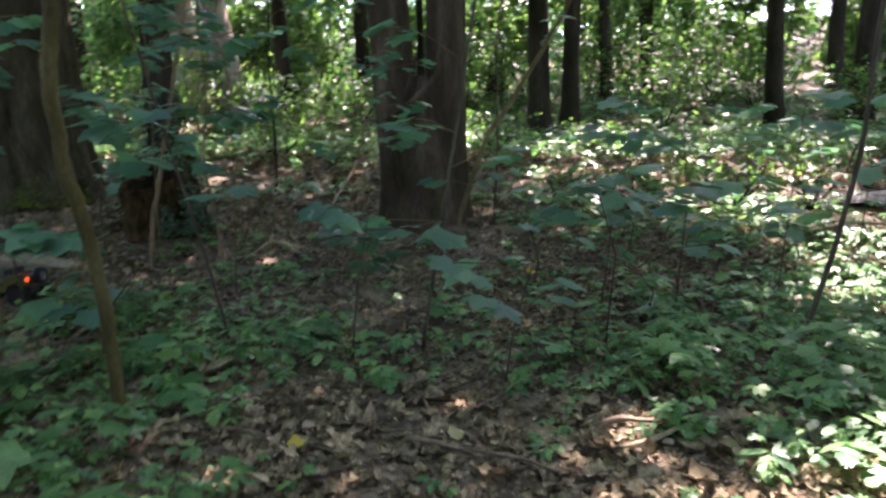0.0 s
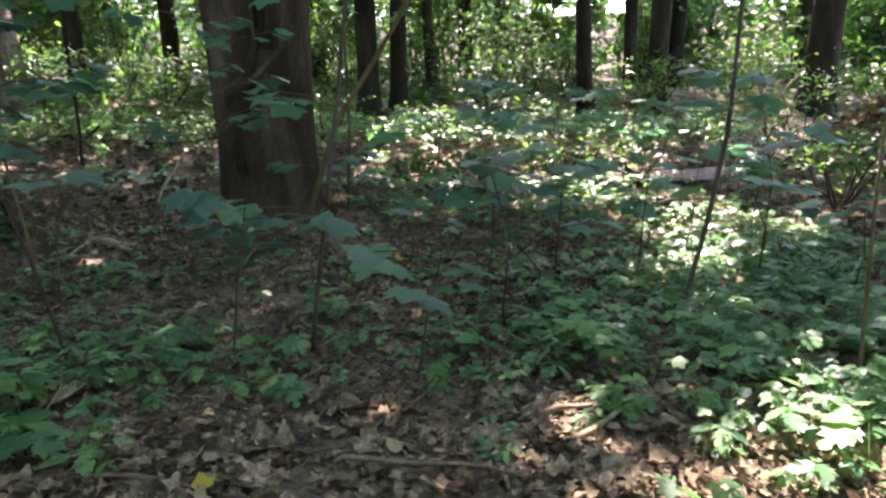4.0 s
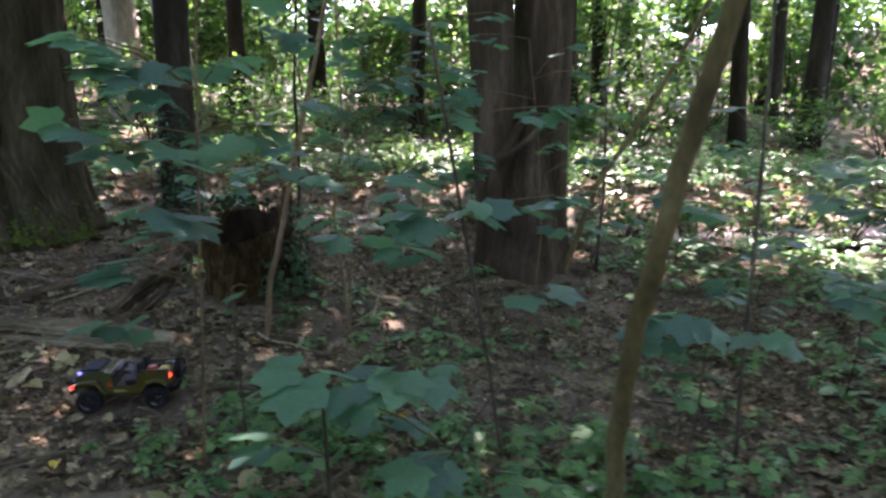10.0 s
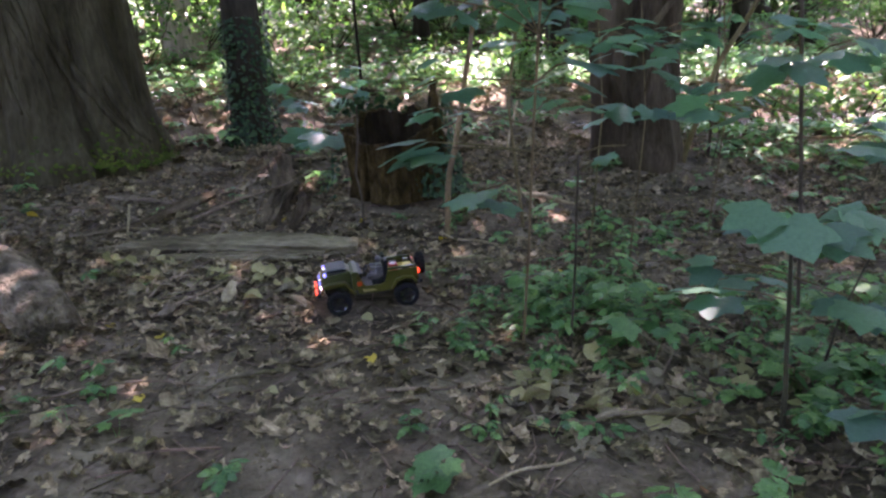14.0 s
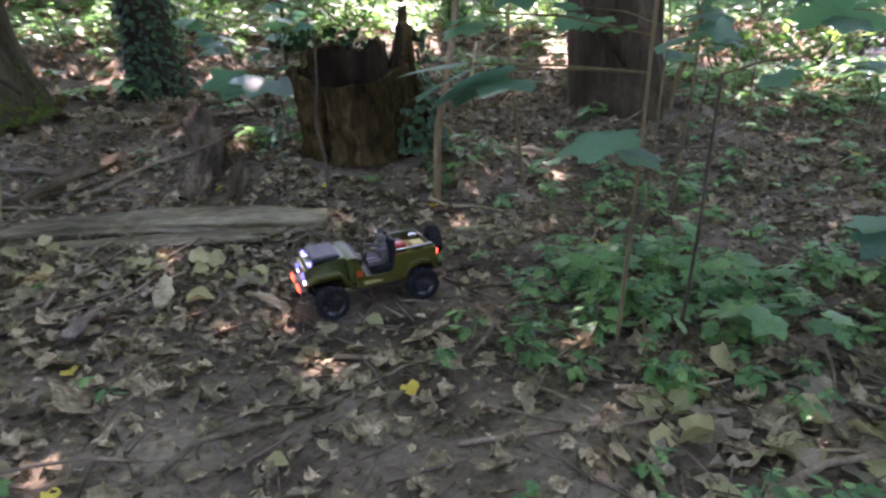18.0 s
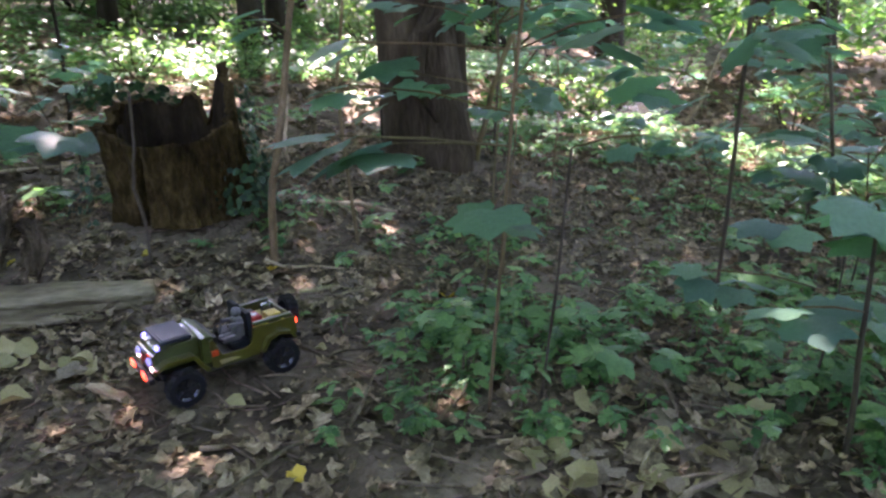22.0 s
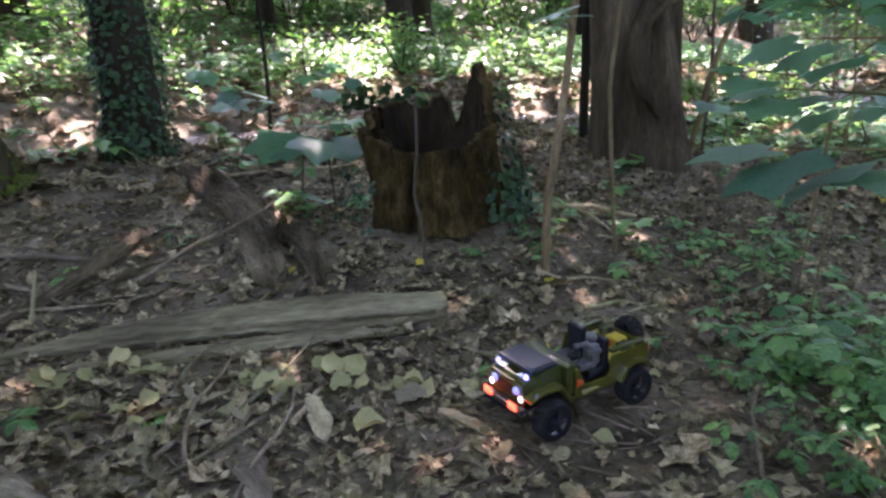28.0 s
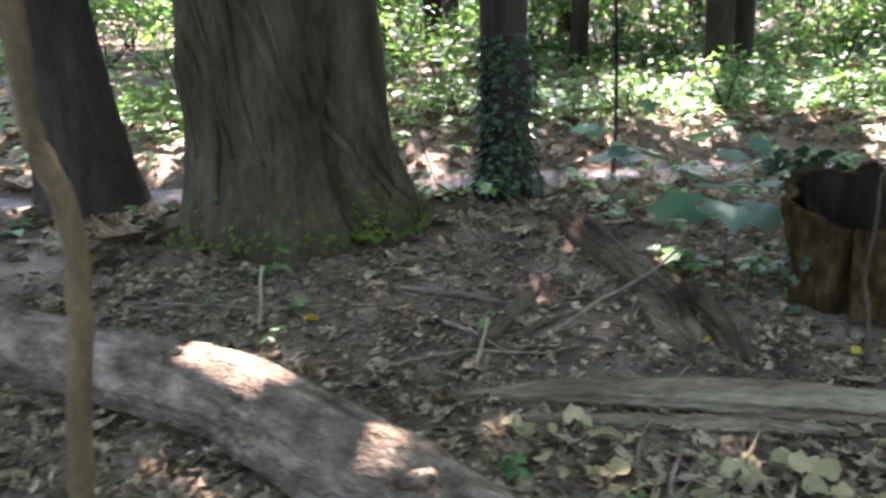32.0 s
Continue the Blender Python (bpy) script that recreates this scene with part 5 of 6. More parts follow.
def wheel_mesh(r, w):
    """A tyre whose tread blocks are cut as notches round its edge rings."""
    bm = bmesh.new()
    seg, prof = 60, [(0.62, -0.5), (0.90, -0.5), (0.98, -0.40), (1.0, -0.14), (1.0, 0.14), (0.98, 0.40), (0.90, 0.5), (0.62, 0.5)]
    rings = []
    for j, (q, o) in enumerate(prof):
        ring = []
        for k in range(seg):
            a = 2 * math.pi * k / seg
            cut = (k + (2 if j in (2, 3) else 0)) % 4 < 2 and 2 <= j <= 5
            rr = r * q * (0.93 if cut else 1.0)
            ring.append(bm.verts.new((rr * math.cos(a), o * w, rr * math.sin(a))))
        rings.append(ring)
    for j in range(len(rings)):
        p, q = rings[j], rings[(j + 1) % len(rings)]
        for k in range(seg):
            bm.faces.new((p[k], p[(k + 1) % seg], q[(k + 1) % seg], q[k]))
    bmesh.ops.recalc_face_normals(bm, faces=bm.faces[:])
    return bm


def rim_mesh(r, w):
    bm = bmesh.new()
    lathe(bm, [(r * 0.64, -w * 0.52), (r * 0.64, -w * 0.40), (r * 0.50, -w * 0.30), (r * 0.10, -w * 0.30)], 30, "Y", "last")
    for k in range(5):
        a = 2 * math.pi * k / 5
        m = Matrix.Rotation(a, 4, "Y") @ Matrix.Translation((r * 0.36, -w * 0.40, 0))
        bmesh.ops.create_cube(bm, size=1, matrix=m @ Matrix.Diagonal((r * 0.5, w * 0.16, r * 0.17, 1)))
    lathe(bm, [(r * 0.15, -w * 0.58), (r * 0.17, -w * 0.50), (r * 0.17, -w * 0.3)], 16)
    return bm


def jeep():
    e = tagged(new("toy_offroader"), "olive green open toy off-road car with lit lamps on the soil", "toy car")
    r, w, wb, tr = 0.068, 0.058, 0.180, 0.125
    for sx in (1, -1):
        for sy in (-1, 1):
            wh = part("wheel", wheel_mesh(r, w), RUBBER, e, "chunky black tyre")
            wh.location = (sx * wb, sy * tr, r)
            rim = part("rim", rim_mesh(r, w), RIMS, wh, "dark five-spoke rim with bright edges")
            if sy > 0:
                rim.rotation_euler = (0, 0, math.pi)
    for sx in (1, -1):
        bm = bmesh.new()
        lathe(bm, [(0.010, -tr), (0.010, -0.03), (0.022, -0.015), (0.022, 0.015), (0.010, 0.03), (0.010, tr)], 12)
        ax = part("axle", bm, BLACK, e)
        ax.location = (sx * wb, 0, r)
    part("chassis", box(box(bmesh.new(), (0, 0, 0.092), (0.46, 0.10, 0.022), 0.004), (0, 0, 0.100), (0.20, 0.24, 0.016), 0.004), BLACK, e)
    # tub: sides with a low entrance and cut wheel arches
    side = [(0.075, 0.105), (0.075, 0.205), (0.062, 0.208), (0.035, 0.142), (-0.055, 0.138), (-0.075, 0.150), (-0.088, 0.205), (-0.255, 0.205), (-0.255, 0.135), (-0.238, 0.135), (-0.215, 0.152), (-0.175, 0.158), (-0.138, 0.148), (-0.112, 0.110), (-0.10, 0.100), (0.06, 0.098)]
    for y0, y1 in ((-0.122, -0.114), (0.114, 0.122)):
        part("side_panel", prism(bmesh.new(), side, y0, y1, 0.002), OLIVE, e)
    part("floor_pan", box(bmesh.new(), (-0.09, 0, 0.115), (0.33, 0.228, 0.008), 0.001), BLACK, e)
    part("cowl", prism(bmesh.new(), [(0.060, 0.12), (0.060, 0.218), (0.085, 0.223), (0.10, 0.218), (0.10, 0.12)], -0.113, 0.113, 0.003), DARKGREEN, e)
    part("bonnet", prism(bmesh.new(), [(0.101, 0.135), (0.101, 0.222), (0.17, 0.220), (0.245, 0.208), (0.252, 0.198), (0.252, 0.135)], -0.086, 0.086, 0.006), DARKGREEN, e)
    part("grille", box(bmesh.new(), (0.2575, 0, 0.160), (0.010, 0.172, 0.075), 0.002), OLIVE, e)
    for k in range(7):
        part("slat", box(bmesh.new(), (0.2635, (k - 3) * 0.013, 0.160), (0.003, 0.006, 0.045), 0.0008), BLACK, e)
    part("windscreen", box(box(bmesh.new(), (0.175, 0, 0.2325), (0.105, 0.182, 0.010), 0.003), (0.175, 0, 0.238), (0.088, 0.160, 0.004), 0.001), GLASS, e, "blue-grey windscreen folded flat on the bonnet")
    for y in (-0.05, 0.05):
        part("decal", box(bmesh.new(), (0.235, y, 0.2135), (0.022, 0.03, 0.002), 0.0005, Matrix()), WHITE, e, "small white panel on the bonnet")
    for sy in (-1, 1):
        arch = [(0.262, 0.150), (0.262, 0.160), (0.225, 0.176), (0.135, 0.176), (0.100, 0.128), (0.085, 0.112), (0.085, 0.100), (0.10, 0.100), (0.118, 0.128), (0.142, 0.164), (0.222, 0.164)]
        part("fender", prism(bmesh.new(), arch, sy * 0.088 - (0.042 if sy < 0 else 0), sy * 0.088 + (0.042 if sy > 0 else 0), 0.002), OLIVE, e)
        flare = [(-0.245, 0.132), (-0.222, 0.162), (-0.178, 0.172), (-0.130, 0.160), (-0.100, 0.112), (-0.112, 0.108), (-0.138, 0.148), (-0.178, 0.160), (-0.216, 0.151), (-0.236, 0.128)]
        part("wheel_arch", prism(bmesh.new(), flare, sy * 0.1225 - (0.024 if sy < 0 else 0), sy * 0.1225 + (0.024 if sy > 0 else 0), 0.002), OLIVE, e)
        part("side_patch", prism(bmesh.new(), [(0.045, 0.108), (0.05, 0.125), (0.0, 0.122), (-0.03, 0.112)], sy * 0.1235 - 0.001, sy * 0.1235 + 0.001), TAN, e, "tan paint patch")
        part("indicator", box(bmesh.new(), (0.062, sy * 0.1255, 0.158), (0.026, 0.005, 0.022), 0.002), ORANGE, e, "orange-red side lens")
        bm = bmesh.new()
        lathe(bm, [(0.010, 0.0), (0.0135, 0.002), (0.0135, 0.008), (0.008, 0.012)], 18, "X")
        hl = part("headlight", bm, HEAD, e, "bright blue-white headlight")
        hl.location = (0.262, sy * 0.058, 0.172)
        bm = bmesh.new()
        lathe(bm, [(0.007, 0.0), (0.010, 0.002), (0.010, 0.008), (0.005, 0.013)], 12, "X")
        bl = part("marker_light", bm, BLUELED, e, "blue marker lamp")
        bl.location = (0.232, sy * 0.074, 0.217)
        part("tail_light", box(bmesh.new(), (-0.2585, sy * 0.106, 0.183), (0.008, 0.020, 0.020), 0.003), TAIL, e, "glowing red tail light")
        # seats
        s = part("seat", box(bmesh.new(), (-0.045, sy * 0.055, 0.145), (0.075, 0.078, 0.03), 0.008), SEATM, e)
        part("backrest", box(bmesh.new(), (-0.088, sy * 0.055, 0.205), (0.022, 0.078, 0.105), 0.008, Matrix()), SEATM, s)
    for sy in (-1, 1):
        part("front_lamp", box(bmesh.new(), (0.266, sy * 0.078, 0.150), (0.008, 0.014, 0.016), 0.003), LAMPW, e, "bright white front lamp")
        part("bumper_lamp", box(bmesh.new(), (0.291, sy * 0.066, 0.130), (0.006, 0.040, 0.022), 0.002), TAIL, e, "glowing red lamp on the bumper")
    part("bumper", box(bmesh.new(), (0.278, 0, 0.118), (0.020, 0.22, 0.022), 0.004), BLACK, e)
    part("rear_bumper", box(bmesh.new(), (-0.268, 0, 0.120), (0.016, 0.22, 0.018), 0.004), BLACK, e)
    part("tailgate", box(bmesh.new(), (-0.251, 0, 0.168), (0.008, 0.226, 0.072), 0.002), OLIVE, e)
    part("cargo_bed", box(bmesh.new(), (-0.172, 0, 0.168), (0.148, 0.226, 0.012), 0.002), YELLOWP, e)
    for sy in (-1, 1):
        part("bed_rail", box(bmesh.new(), (-0.172, sy * 0.100, 0.212), (0.150, 0.022, 0.012), 0.003), DARKGREEN, e)
        part("case", box(bmesh.new(), (-0.145 - 0.05 * (sy > 0), sy * 0.066, 0.187), (0.04, 0.04, 0.028), 0.004), BLACK, e)
    rb = part("red_box", box(bmesh.new(), (-0.135, 0.008, 0.192), (0.048, 0.065, 0.036), 0.004), RED, e, "red box with a white cross")
    part("cross", box(box(bmesh.new(), (-0.135, 0.008, 0.2115), (0.010, 0.032, 0.002)), (-0.135, 0.008, 0.2118), (0.032, 0.010, 0.002)), WHITE, rb)
    part("jerry_can", box(bmesh.new(), (-0.215, -0.045, 0.196), (0.045, 0.028, 0.045), 0.005), CHROME, e, "small silver canister")
    part("yellow_box", box(bmesh.new(), (-0.205, 0.02, 0.190), (0.05, 0.06, 0.032), 0.004), YELLOWP, e)
    sp = part("spare_wheel", wheel_mesh(0.060, 0.042), RUBBER, e, "spare tyre on the tail")
    sp.matrix_local = Matrix.Translation((-0.285, 0, 0.190)) @ Matrix.Rotation(-math.pi / 2, 4, "Z")
    part("rim", rim_mesh(0.060, 0.042), CHROME, sp, "chrome spare rim")
    bm = bmesh.new()
    for k in range(20):
        a, b = 2 * math.pi * k / 20, 2 * math.pi * (k + 1) / 20
        p, q = Vector((0, 0.024 * math.cos(a), 0.024 * math.sin(a))), Vector((0, 0.024 * math.cos(b), 0.024 * math.sin(b)))
        bmesh.ops.create_cube(bm, size=1, matrix=Matrix.Translation((p + q) / 2) @ (q - p).to_track_quat("X", "Z").to_matrix().to_4x4() @ Matrix.Diagonal(((q - p).length * 1.2, 0.005, 0.005, 1)))
    box(bm, (0.018, 0, 0), (0.036, 0.005, 0.005))
    st = part("steering_wheel", bm, BLACK, e)
    st.matrix_local = Matrix.Translation((0.022, 0.055, 0.212)) @ Matrix.Rotation(-0.5, 4, "Y")
    part("dashboard", box(bmesh.new(), (0.052, 0, 0.196), (0.016, 0.222, 0.03), 0.004), BLACK, e)
    return e


JEEP = jeep()
JX, JY, JYAW, JPITCH, JROLL = -3.27, 5.085, radians(179), radians(3.0), radians(0.0)
JEEP.matrix_world = Matrix.Translation((JX, JY, gz(JX, JY) + 0.004)) @ Euler((JROLL, JPITCH, JYAW)).to_matrix().to_4x4()


def toy_figure():
    """The small doll on the driver's seat, one plain shape."""
    bm = bmesh.new()
    box(bm, (0, 0, 0.045), (0.035, 0.055, 0.075), 0.012)
    box(bm, (0.035, -0.016, 0.012), (0.07, 0.020, 0.020), 0.006)
    box(bm, (0.035, 0.016, 0.012), (0.07, 0.020, 0.020), 0.006)
    box(bm, (0.028, -0.032, 0.062), (0.062, 0.014, 0.014), 0.004, Matrix.Rotation(-0.15, 4, "Y"))
    box(bm, (0.028, 0.032, 0.062), (0.062, 0.014, 0.014), 0.004, Matrix.Rotation(-0.15, 4, "Y"))
    bmesh.ops.create_uvsphere(bm, u_segments=14, v_segments=10, radius=0.019, matrix=Matrix.Translation((0, 0, 0.102)))
    m = plain("doll_plastic", (0.09, 0.085, 0.085), 0.5)
    ob = part("toy_figure", bm, m)
    ob.matrix_world = JEEP.matrix_world @ Matrix.Translation((-0.055, 0.055, 0.158))
    return tagged(ob, "small grey plastic doll seated in the toy car", "doll")


toy_figure()

# ---- the green cover, by how thickly it grows ----
GREEN = [(-2.40, 4.50, 0.50, 0.36, 1.0), (-1.9, 4.9, 0.6, 0.4, 0.30), (-1.3, 4.3, 0.6, 0.4, 0.40), (-1.75, 3.7, 0.5, 0.35, 0.45), (-1.95, 3.35, 0.34, 0.26, 0.30), (0.2, 4.0, 0.7, 0.35, 0.45), (1.5, 3.6, 0.8, 0.5, 1.1), (2.6, 3.2, 1.0, 0.7, 1.1), (1.65, 2.72, 0.55, 0.28, 0.7),
         (2.5, 4.6, 1.0, 0.7, 1.0), (1.0, 5.3, 0.8, 0.5, 0.35), (3.8, 5.6, 1.2, 1.0, 0.9), (-1.0, 5.6, 0.6, 0.4, 0.15), (1.0, 7.6, 1.2, 0.6, 0.5), (3.0, 7.4, 1.2, 0.7, 0.8), (-0.9, 3.8, 0.35, 0.25, 0.8), (-1.35, 3.35, 0.3, 0.25, 0.8),
         (-1.6, 2.75, 0.5, 0.35, 0.7), (-1.2, 2.2, 0.6, 0.4, 0.7), (-2.3, 2.5, 0.4, 0.35, 0.7), (-2.6, 8.6, 0.7, 0.4, 0.3), (-3.4, 9.2, 0.9, 0.4, 0.3), (-5.2, 9.2, 0.8, 0.25, 0.5), (-1.5, 9.6, 1.2, 0.5, 0.3), (-3.2, 7.4, 0.2, 0.35, 0.5), (-2.45, 6.5, 0.25, 0.25, 0.6),
         (-5.5, 13.6, 2.5, 0.8, 0.2), (-1.0, 13.4, 2.2, 0.9, 0.6), (2.0, 13.6, 2.0, 1.0, 0.6), (3.4, 9.3, 1.4, 0.4, 0.2), (6.4, 6.0, 1.2, 0.8, 0.6), (-7.5, 12.9, 1.5, 0.8, 0.4), (6.0, 13.4, 3.0, 1.2, 1.0), (-4.6, 4.2, 0.3, 0.2, 0.2), (-1.9, 5.8, 0.5, 0.3, 0.3), (-2.0, 6.6, 0.4, 0.3, 0.25), (0.0, 15.0, 9.0, 1.8, 0.5), (-2.5, 12.5, 3.0, 0.7, 0.25), (2.0, 11.6, 2.0, 0.8, 0.35), (-6.5, 16.0, 3.0, 1.5, 0.15), (3.0, 17.5, 8.0, 1.5, 0.8)]
GA = np.array(GREEN)


def greenness(x, y):
    d = ((x[:, None] - GA[:, 0]) / GA[:, 2]) ** 2 + ((y[:, None] - GA[:, 1]) / GA[:, 3]) ** 2
    return (GA[:, 4] * np.exp(-d)).sum(1)


def clear_of(x, y):
    """Keeps plants and litter out of trunks, the stump and the toy car."""
    ok = np.ones(len(x), bool)
    for cx, cy, r in ((BIGX, BIGY, 0.95), (STX, STY, 0.42), (TWX, TWY, 0.5), (IVX, IVY_Y, 0.22), (JX, JY, 0.20), (JX - 0.15, JY, 0.18), (JX + 0.15, JY, 0.18)):
        ok &= (x - cx) ** 2 + (y - cy) ** 2 > r * r
    ok &= np.abs(y - np.interp(x, [p[0] for p in STREAM], [p[1] for p in STREAM])) > 0.62
    return ok


def heights(x, y):
    return np.array([gz(a, b) for a, b in zip(x, y)])


def ground_cover(n, box_, name, size, label, shape, tall, five=0.3):
    x0, x1, y0, y1 = box_
    x, y = x0 + (x1 - x0) * RNG.random(n), y0 + (y1 - y0) * RNG.random(n)
    g = greenness(x, y)
    keep = (RNG.random(n) < np.clip(g * 1.15 + 0.02, 0, 1)) & clear_of(x, y)
    x, y, g = x[keep], y[keep], g[keep]
    z = heights(x, y)
    # each plant: stalks that rise from one root, each with three or five leaflets spread flat at its head
    n = len(x)
    stalks = RNG.integers(2, 5, n)
    who = np.repeat(np.arange(n), stalks)
    m = len(who)
    lean = RNG.random(m) * 2 * math.pi
    hgt = tall * (0.30 + 0.95 * RNG.random(m)) * (0.6 + 0.5 * np.minimum(1.2, g[who]))
    out = hgt * (0.15 + 0.55 * RNG.random(m))
    hx, hy, hz = x[who] + out * np.cos(lean), y[who] + out * np.sin(lean), z[who] + hgt
    stems = np.stack([x[who], y[who], z[who], hx, hy, hz], 1)
    big = size * np.exp(0.35 * RNG.normal(size=m))
    pieces = []
    for k, turn in enumerate((0.0, 1.15, -1.15, 2.2, -2.2)):
        use = np.ones(m, bool) if k < 3 else RNG.random(m) < five
        i = np.nonzero(use)[0]
        head = lean[i] + turn + 0.25 * RNG.normal(size=len(i))
        gap = big[i] * (0.30 if k == 0 else 0.06)
        place = np.stack([hx[i] + gap * np.cos(head), hy[i] + gap * np.sin(head), hz[i]], 1)
        pieces.append(fan(shape[k % len(shape)], place, head, 0.05 + 0.30 * RNG.random(len(i)) + 0.15 * RNG.normal(size=len(i)), 0.22 * RNG.normal(size=len(i)), big[i] * (1.0 if k == 0 else 0.82) * (0.85 + 0.3 * RNG.random(len(i)))))
    v, f = join_np(pieces)
    e = tagged(new(name, mesh_np(name, v, f, COVER)), label, "ground cover", kind="stuff")
    w = 0.0016
    lo, hi = stems[:, :3] - np.array([0, 0, 0.01]), stems[:, 3:]
    side = np.stack([-(hi - lo)[:, 1], (hi - lo)[:, 0], 0 * lo[:, 0]], 1)
    side *= w / np.linalg.norm(side, axis=1)[:, None]
    vs = np.stack([lo - side, lo + side, hi + side * 0.7, hi - side * 0.7], 1).reshape(-1, 3)
    fs = np.arange(len(vs)).reshape(-1, 4)
    part("stems", mesh_np("stems", vs, fs, COVER), COVER, e)
    return e


ground_cover(6400, (-7.0, 5.0, 1.6, 7.6), "ground_cover", 0.052, "low bright green woodland herbs over the soil", [herb(), herb(4, 0.40, 0.25)], 0.13)
ground_cover(800, (-5.0, 5.0, 2.0, 7.6), "seedling_cover", 0.075, "maple and bramble seedlings in the undergrowth", [herb(5, 0.42, 0.2), maple(0.3, 0.2), maple(0.15, 0.1)], 0.20, 0.0)
ground_cover(7000, (-10.0, 10.0, 7.6, 19.0), "far_cover", 0.105, "green herbs under the further trees", [OVAL_LEAF], 0.28)

# ---- leaf litter ----
def litter(n, box_, size, name, label, path=True):
    x0, x1, y0, y1 = box_
    x, y = x0 + (x1 - x0) * RNG.random(n), y0 + (y1 - y0) * RNG.random(n)
    dens = np.array([0.35 + 0.9 * max(0, 0.5 + noise.noise((a * 0.9, b * 0.9, 4.4))) for a, b in zip(x, y)])
    if path:
        # bare trodden soil near the way
        bare = np.exp(-((y - (3.1 + 0.02 * x)) / 0.7) ** 2) * (x < -2.4) + np.exp(-((x + 2.9) / 0.5) ** 2 - ((y - 5.1) / 0.45) ** 2)
        dens *= 1 - 0.85 * np.clip(bare, 0, 1)
    keep = (RNG.random(n) < dens) & clear_of(x, y)
    x, y = x[keep], y[keep]
    z = heights(x, y) + 0.005 + 0.020 * RNG.random(len(x))
    shapes = [dry(300 + k) for k in range(14)]
    out = []
    for k, leafy in enumerate(shapes):
        i = np.arange(k, len(x), len(shapes))
        nrm = RNG.normal(size=(len(i), 3)) * 0.48 + np.array([0, 0, 1])
        out.append(cloud(leafy, np.stack([x[i], y[i], z[i]], 1), nrm, size * np.exp(0.42 * RNG.normal(size=len(i)))))
    return tagged(new(name, mesh_np(name, *join_np(out), LITTER)), label, "leaf litter", kind="stuff")


litter(40000, (-8.0, 5.0, 1.4, 8.2), 0.046, "leaf_litter", "dry brown and grey fallen leaves on the soil")
litter(60000, (-8.0, 5.0, 1.4, 8.2), 0.025, "leaf_crumbs", "small broken bits of dry leaf on the soil")
litter(16000, (-12.0, 9.0, -4.0, 1.4), 0.10, "back_litter", "dry fallen leaves under the trees behind the path", False)
litter(7000, (5.0, 10.0, 2.0, 8.8), 0.08, "bank_litter", "dry fallen leaves on the soil bank", False)
litter(14000, (-11.0, 9.0, 8.2, 16.0), 0.12, "far_litter", "dry fallen leaves under the further trees", False)

n = 7000
x, y = -7 + 11 * RNG.random(n), 1.6 + 6.4 * RNG.random(n)
tw = []
for k in range(n):
    a, s = RNG.random() * 6.3, 0.03 + 0.30 * RNG.random() ** 3
    thick = 0.0016 + 0.010 * s + 0.001 * RNG.random()
    p = np.array([x[k], y[k], gz(x[k], y[k]) + 0.008])
    q = np.array([x[k] + s * math.cos(a), y[k] + s * math.sin(a), 0])
    q[2] = gz(q[0], q[1]) + 0.010 + 0.015 * RNG.random()
    tw.append(tube([p, (p + q) / 2 + 0.006 * RNG.normal(size=3), q], [thick, thick * 0.85, thick * 0.55], 4))
tagged(new("twig_litter", mesh_np("twig_litter", *join_np(tw), TWIG)), "short broken twigs strewn over the soil", "twigs", kind="stuff")

DRY = [mesh_np("fallen_leaf", *dry(20 + k), DEAD) for k in range(9)]
PALE = [mesh_np("fallen_leaf", *curled(40 + k, 0.03 + 0.02 * k), PALE_LEAF) for k in range(5)]
YEL = [mesh_np("fallen_leaf", *curled(60 + k), YELLOW) for k in range(3)]


def fallen_leaf(x, y, size, kind, a=None, tilt=0.25, lift=0.012):
    src = {"dry": DRY, "pale": PALE, "yellow": YEL}[kind]
    ob = new("fallen_leaf", src[int(RNG.integers(0, len(src)))])
    ob.matrix_world = Matrix.Translation((x, y, gz(x, y) + lift)) @ Euler((tilt * RNG.normal(), tilt * RNG.normal(), RNG.random() * 6.3 if a is None else a)).to_matrix().to_4x4() @ Matrix.Scale(size, 4)
    return tagged(ob, {"dry": "dry curled brown leaf on the soil", "pale": "pale yellow-green fallen leaf on the path", "yellow": "bright yellow fallen leaf"}[kind], "leaf", "fallen leaves on the path")


# the drift of pale leaves by the split log
for k in range(72):
    a, q = RNG.random() * 6.3, RNG.random() ** 0.6
    fallen_leaf(-4.25 + 0.75 * q * math.cos(a), 5.72 - 0.45 * 0.75 * q * math.cos(a) + 0.30 * q * math.sin(a), 0.075 + 0.05 * RNG.random(), "pale" if RNG.random() < 0.68 else "dry", None, 0.35, 0.01 + 0.035 * RNG.random())
for k in range(84):
    a, q = RNG.random() * 6.3, RNG.random() ** 0.5
    fallen_leaf(-2.40 + 0.62 * q * math.cos(a), 3.68 + 0.32 * q * math.sin(a), 0.075 + 0.06 * RNG.random(), "dry" if RNG.random() < 0.6 else "pale", None, 0.35)
for k in range(50):
    fallen_leaf(-0.9 + 2.3 * RNG.random(), 2.5 + 0.75 * RNG.random(), 0.055 + 0.05 * RNG.random(), "dry" if RNG.random() < 0.7 else "pale")
for k in range(40):
    fallen_leaf(-5.6 + 3.2 * RNG.random(), 3.3 + 2.0 * RNG.random(), 0.05 + 0.05 * RNG.random(), "dry" if RNG.random() < 0.75 else "pale")


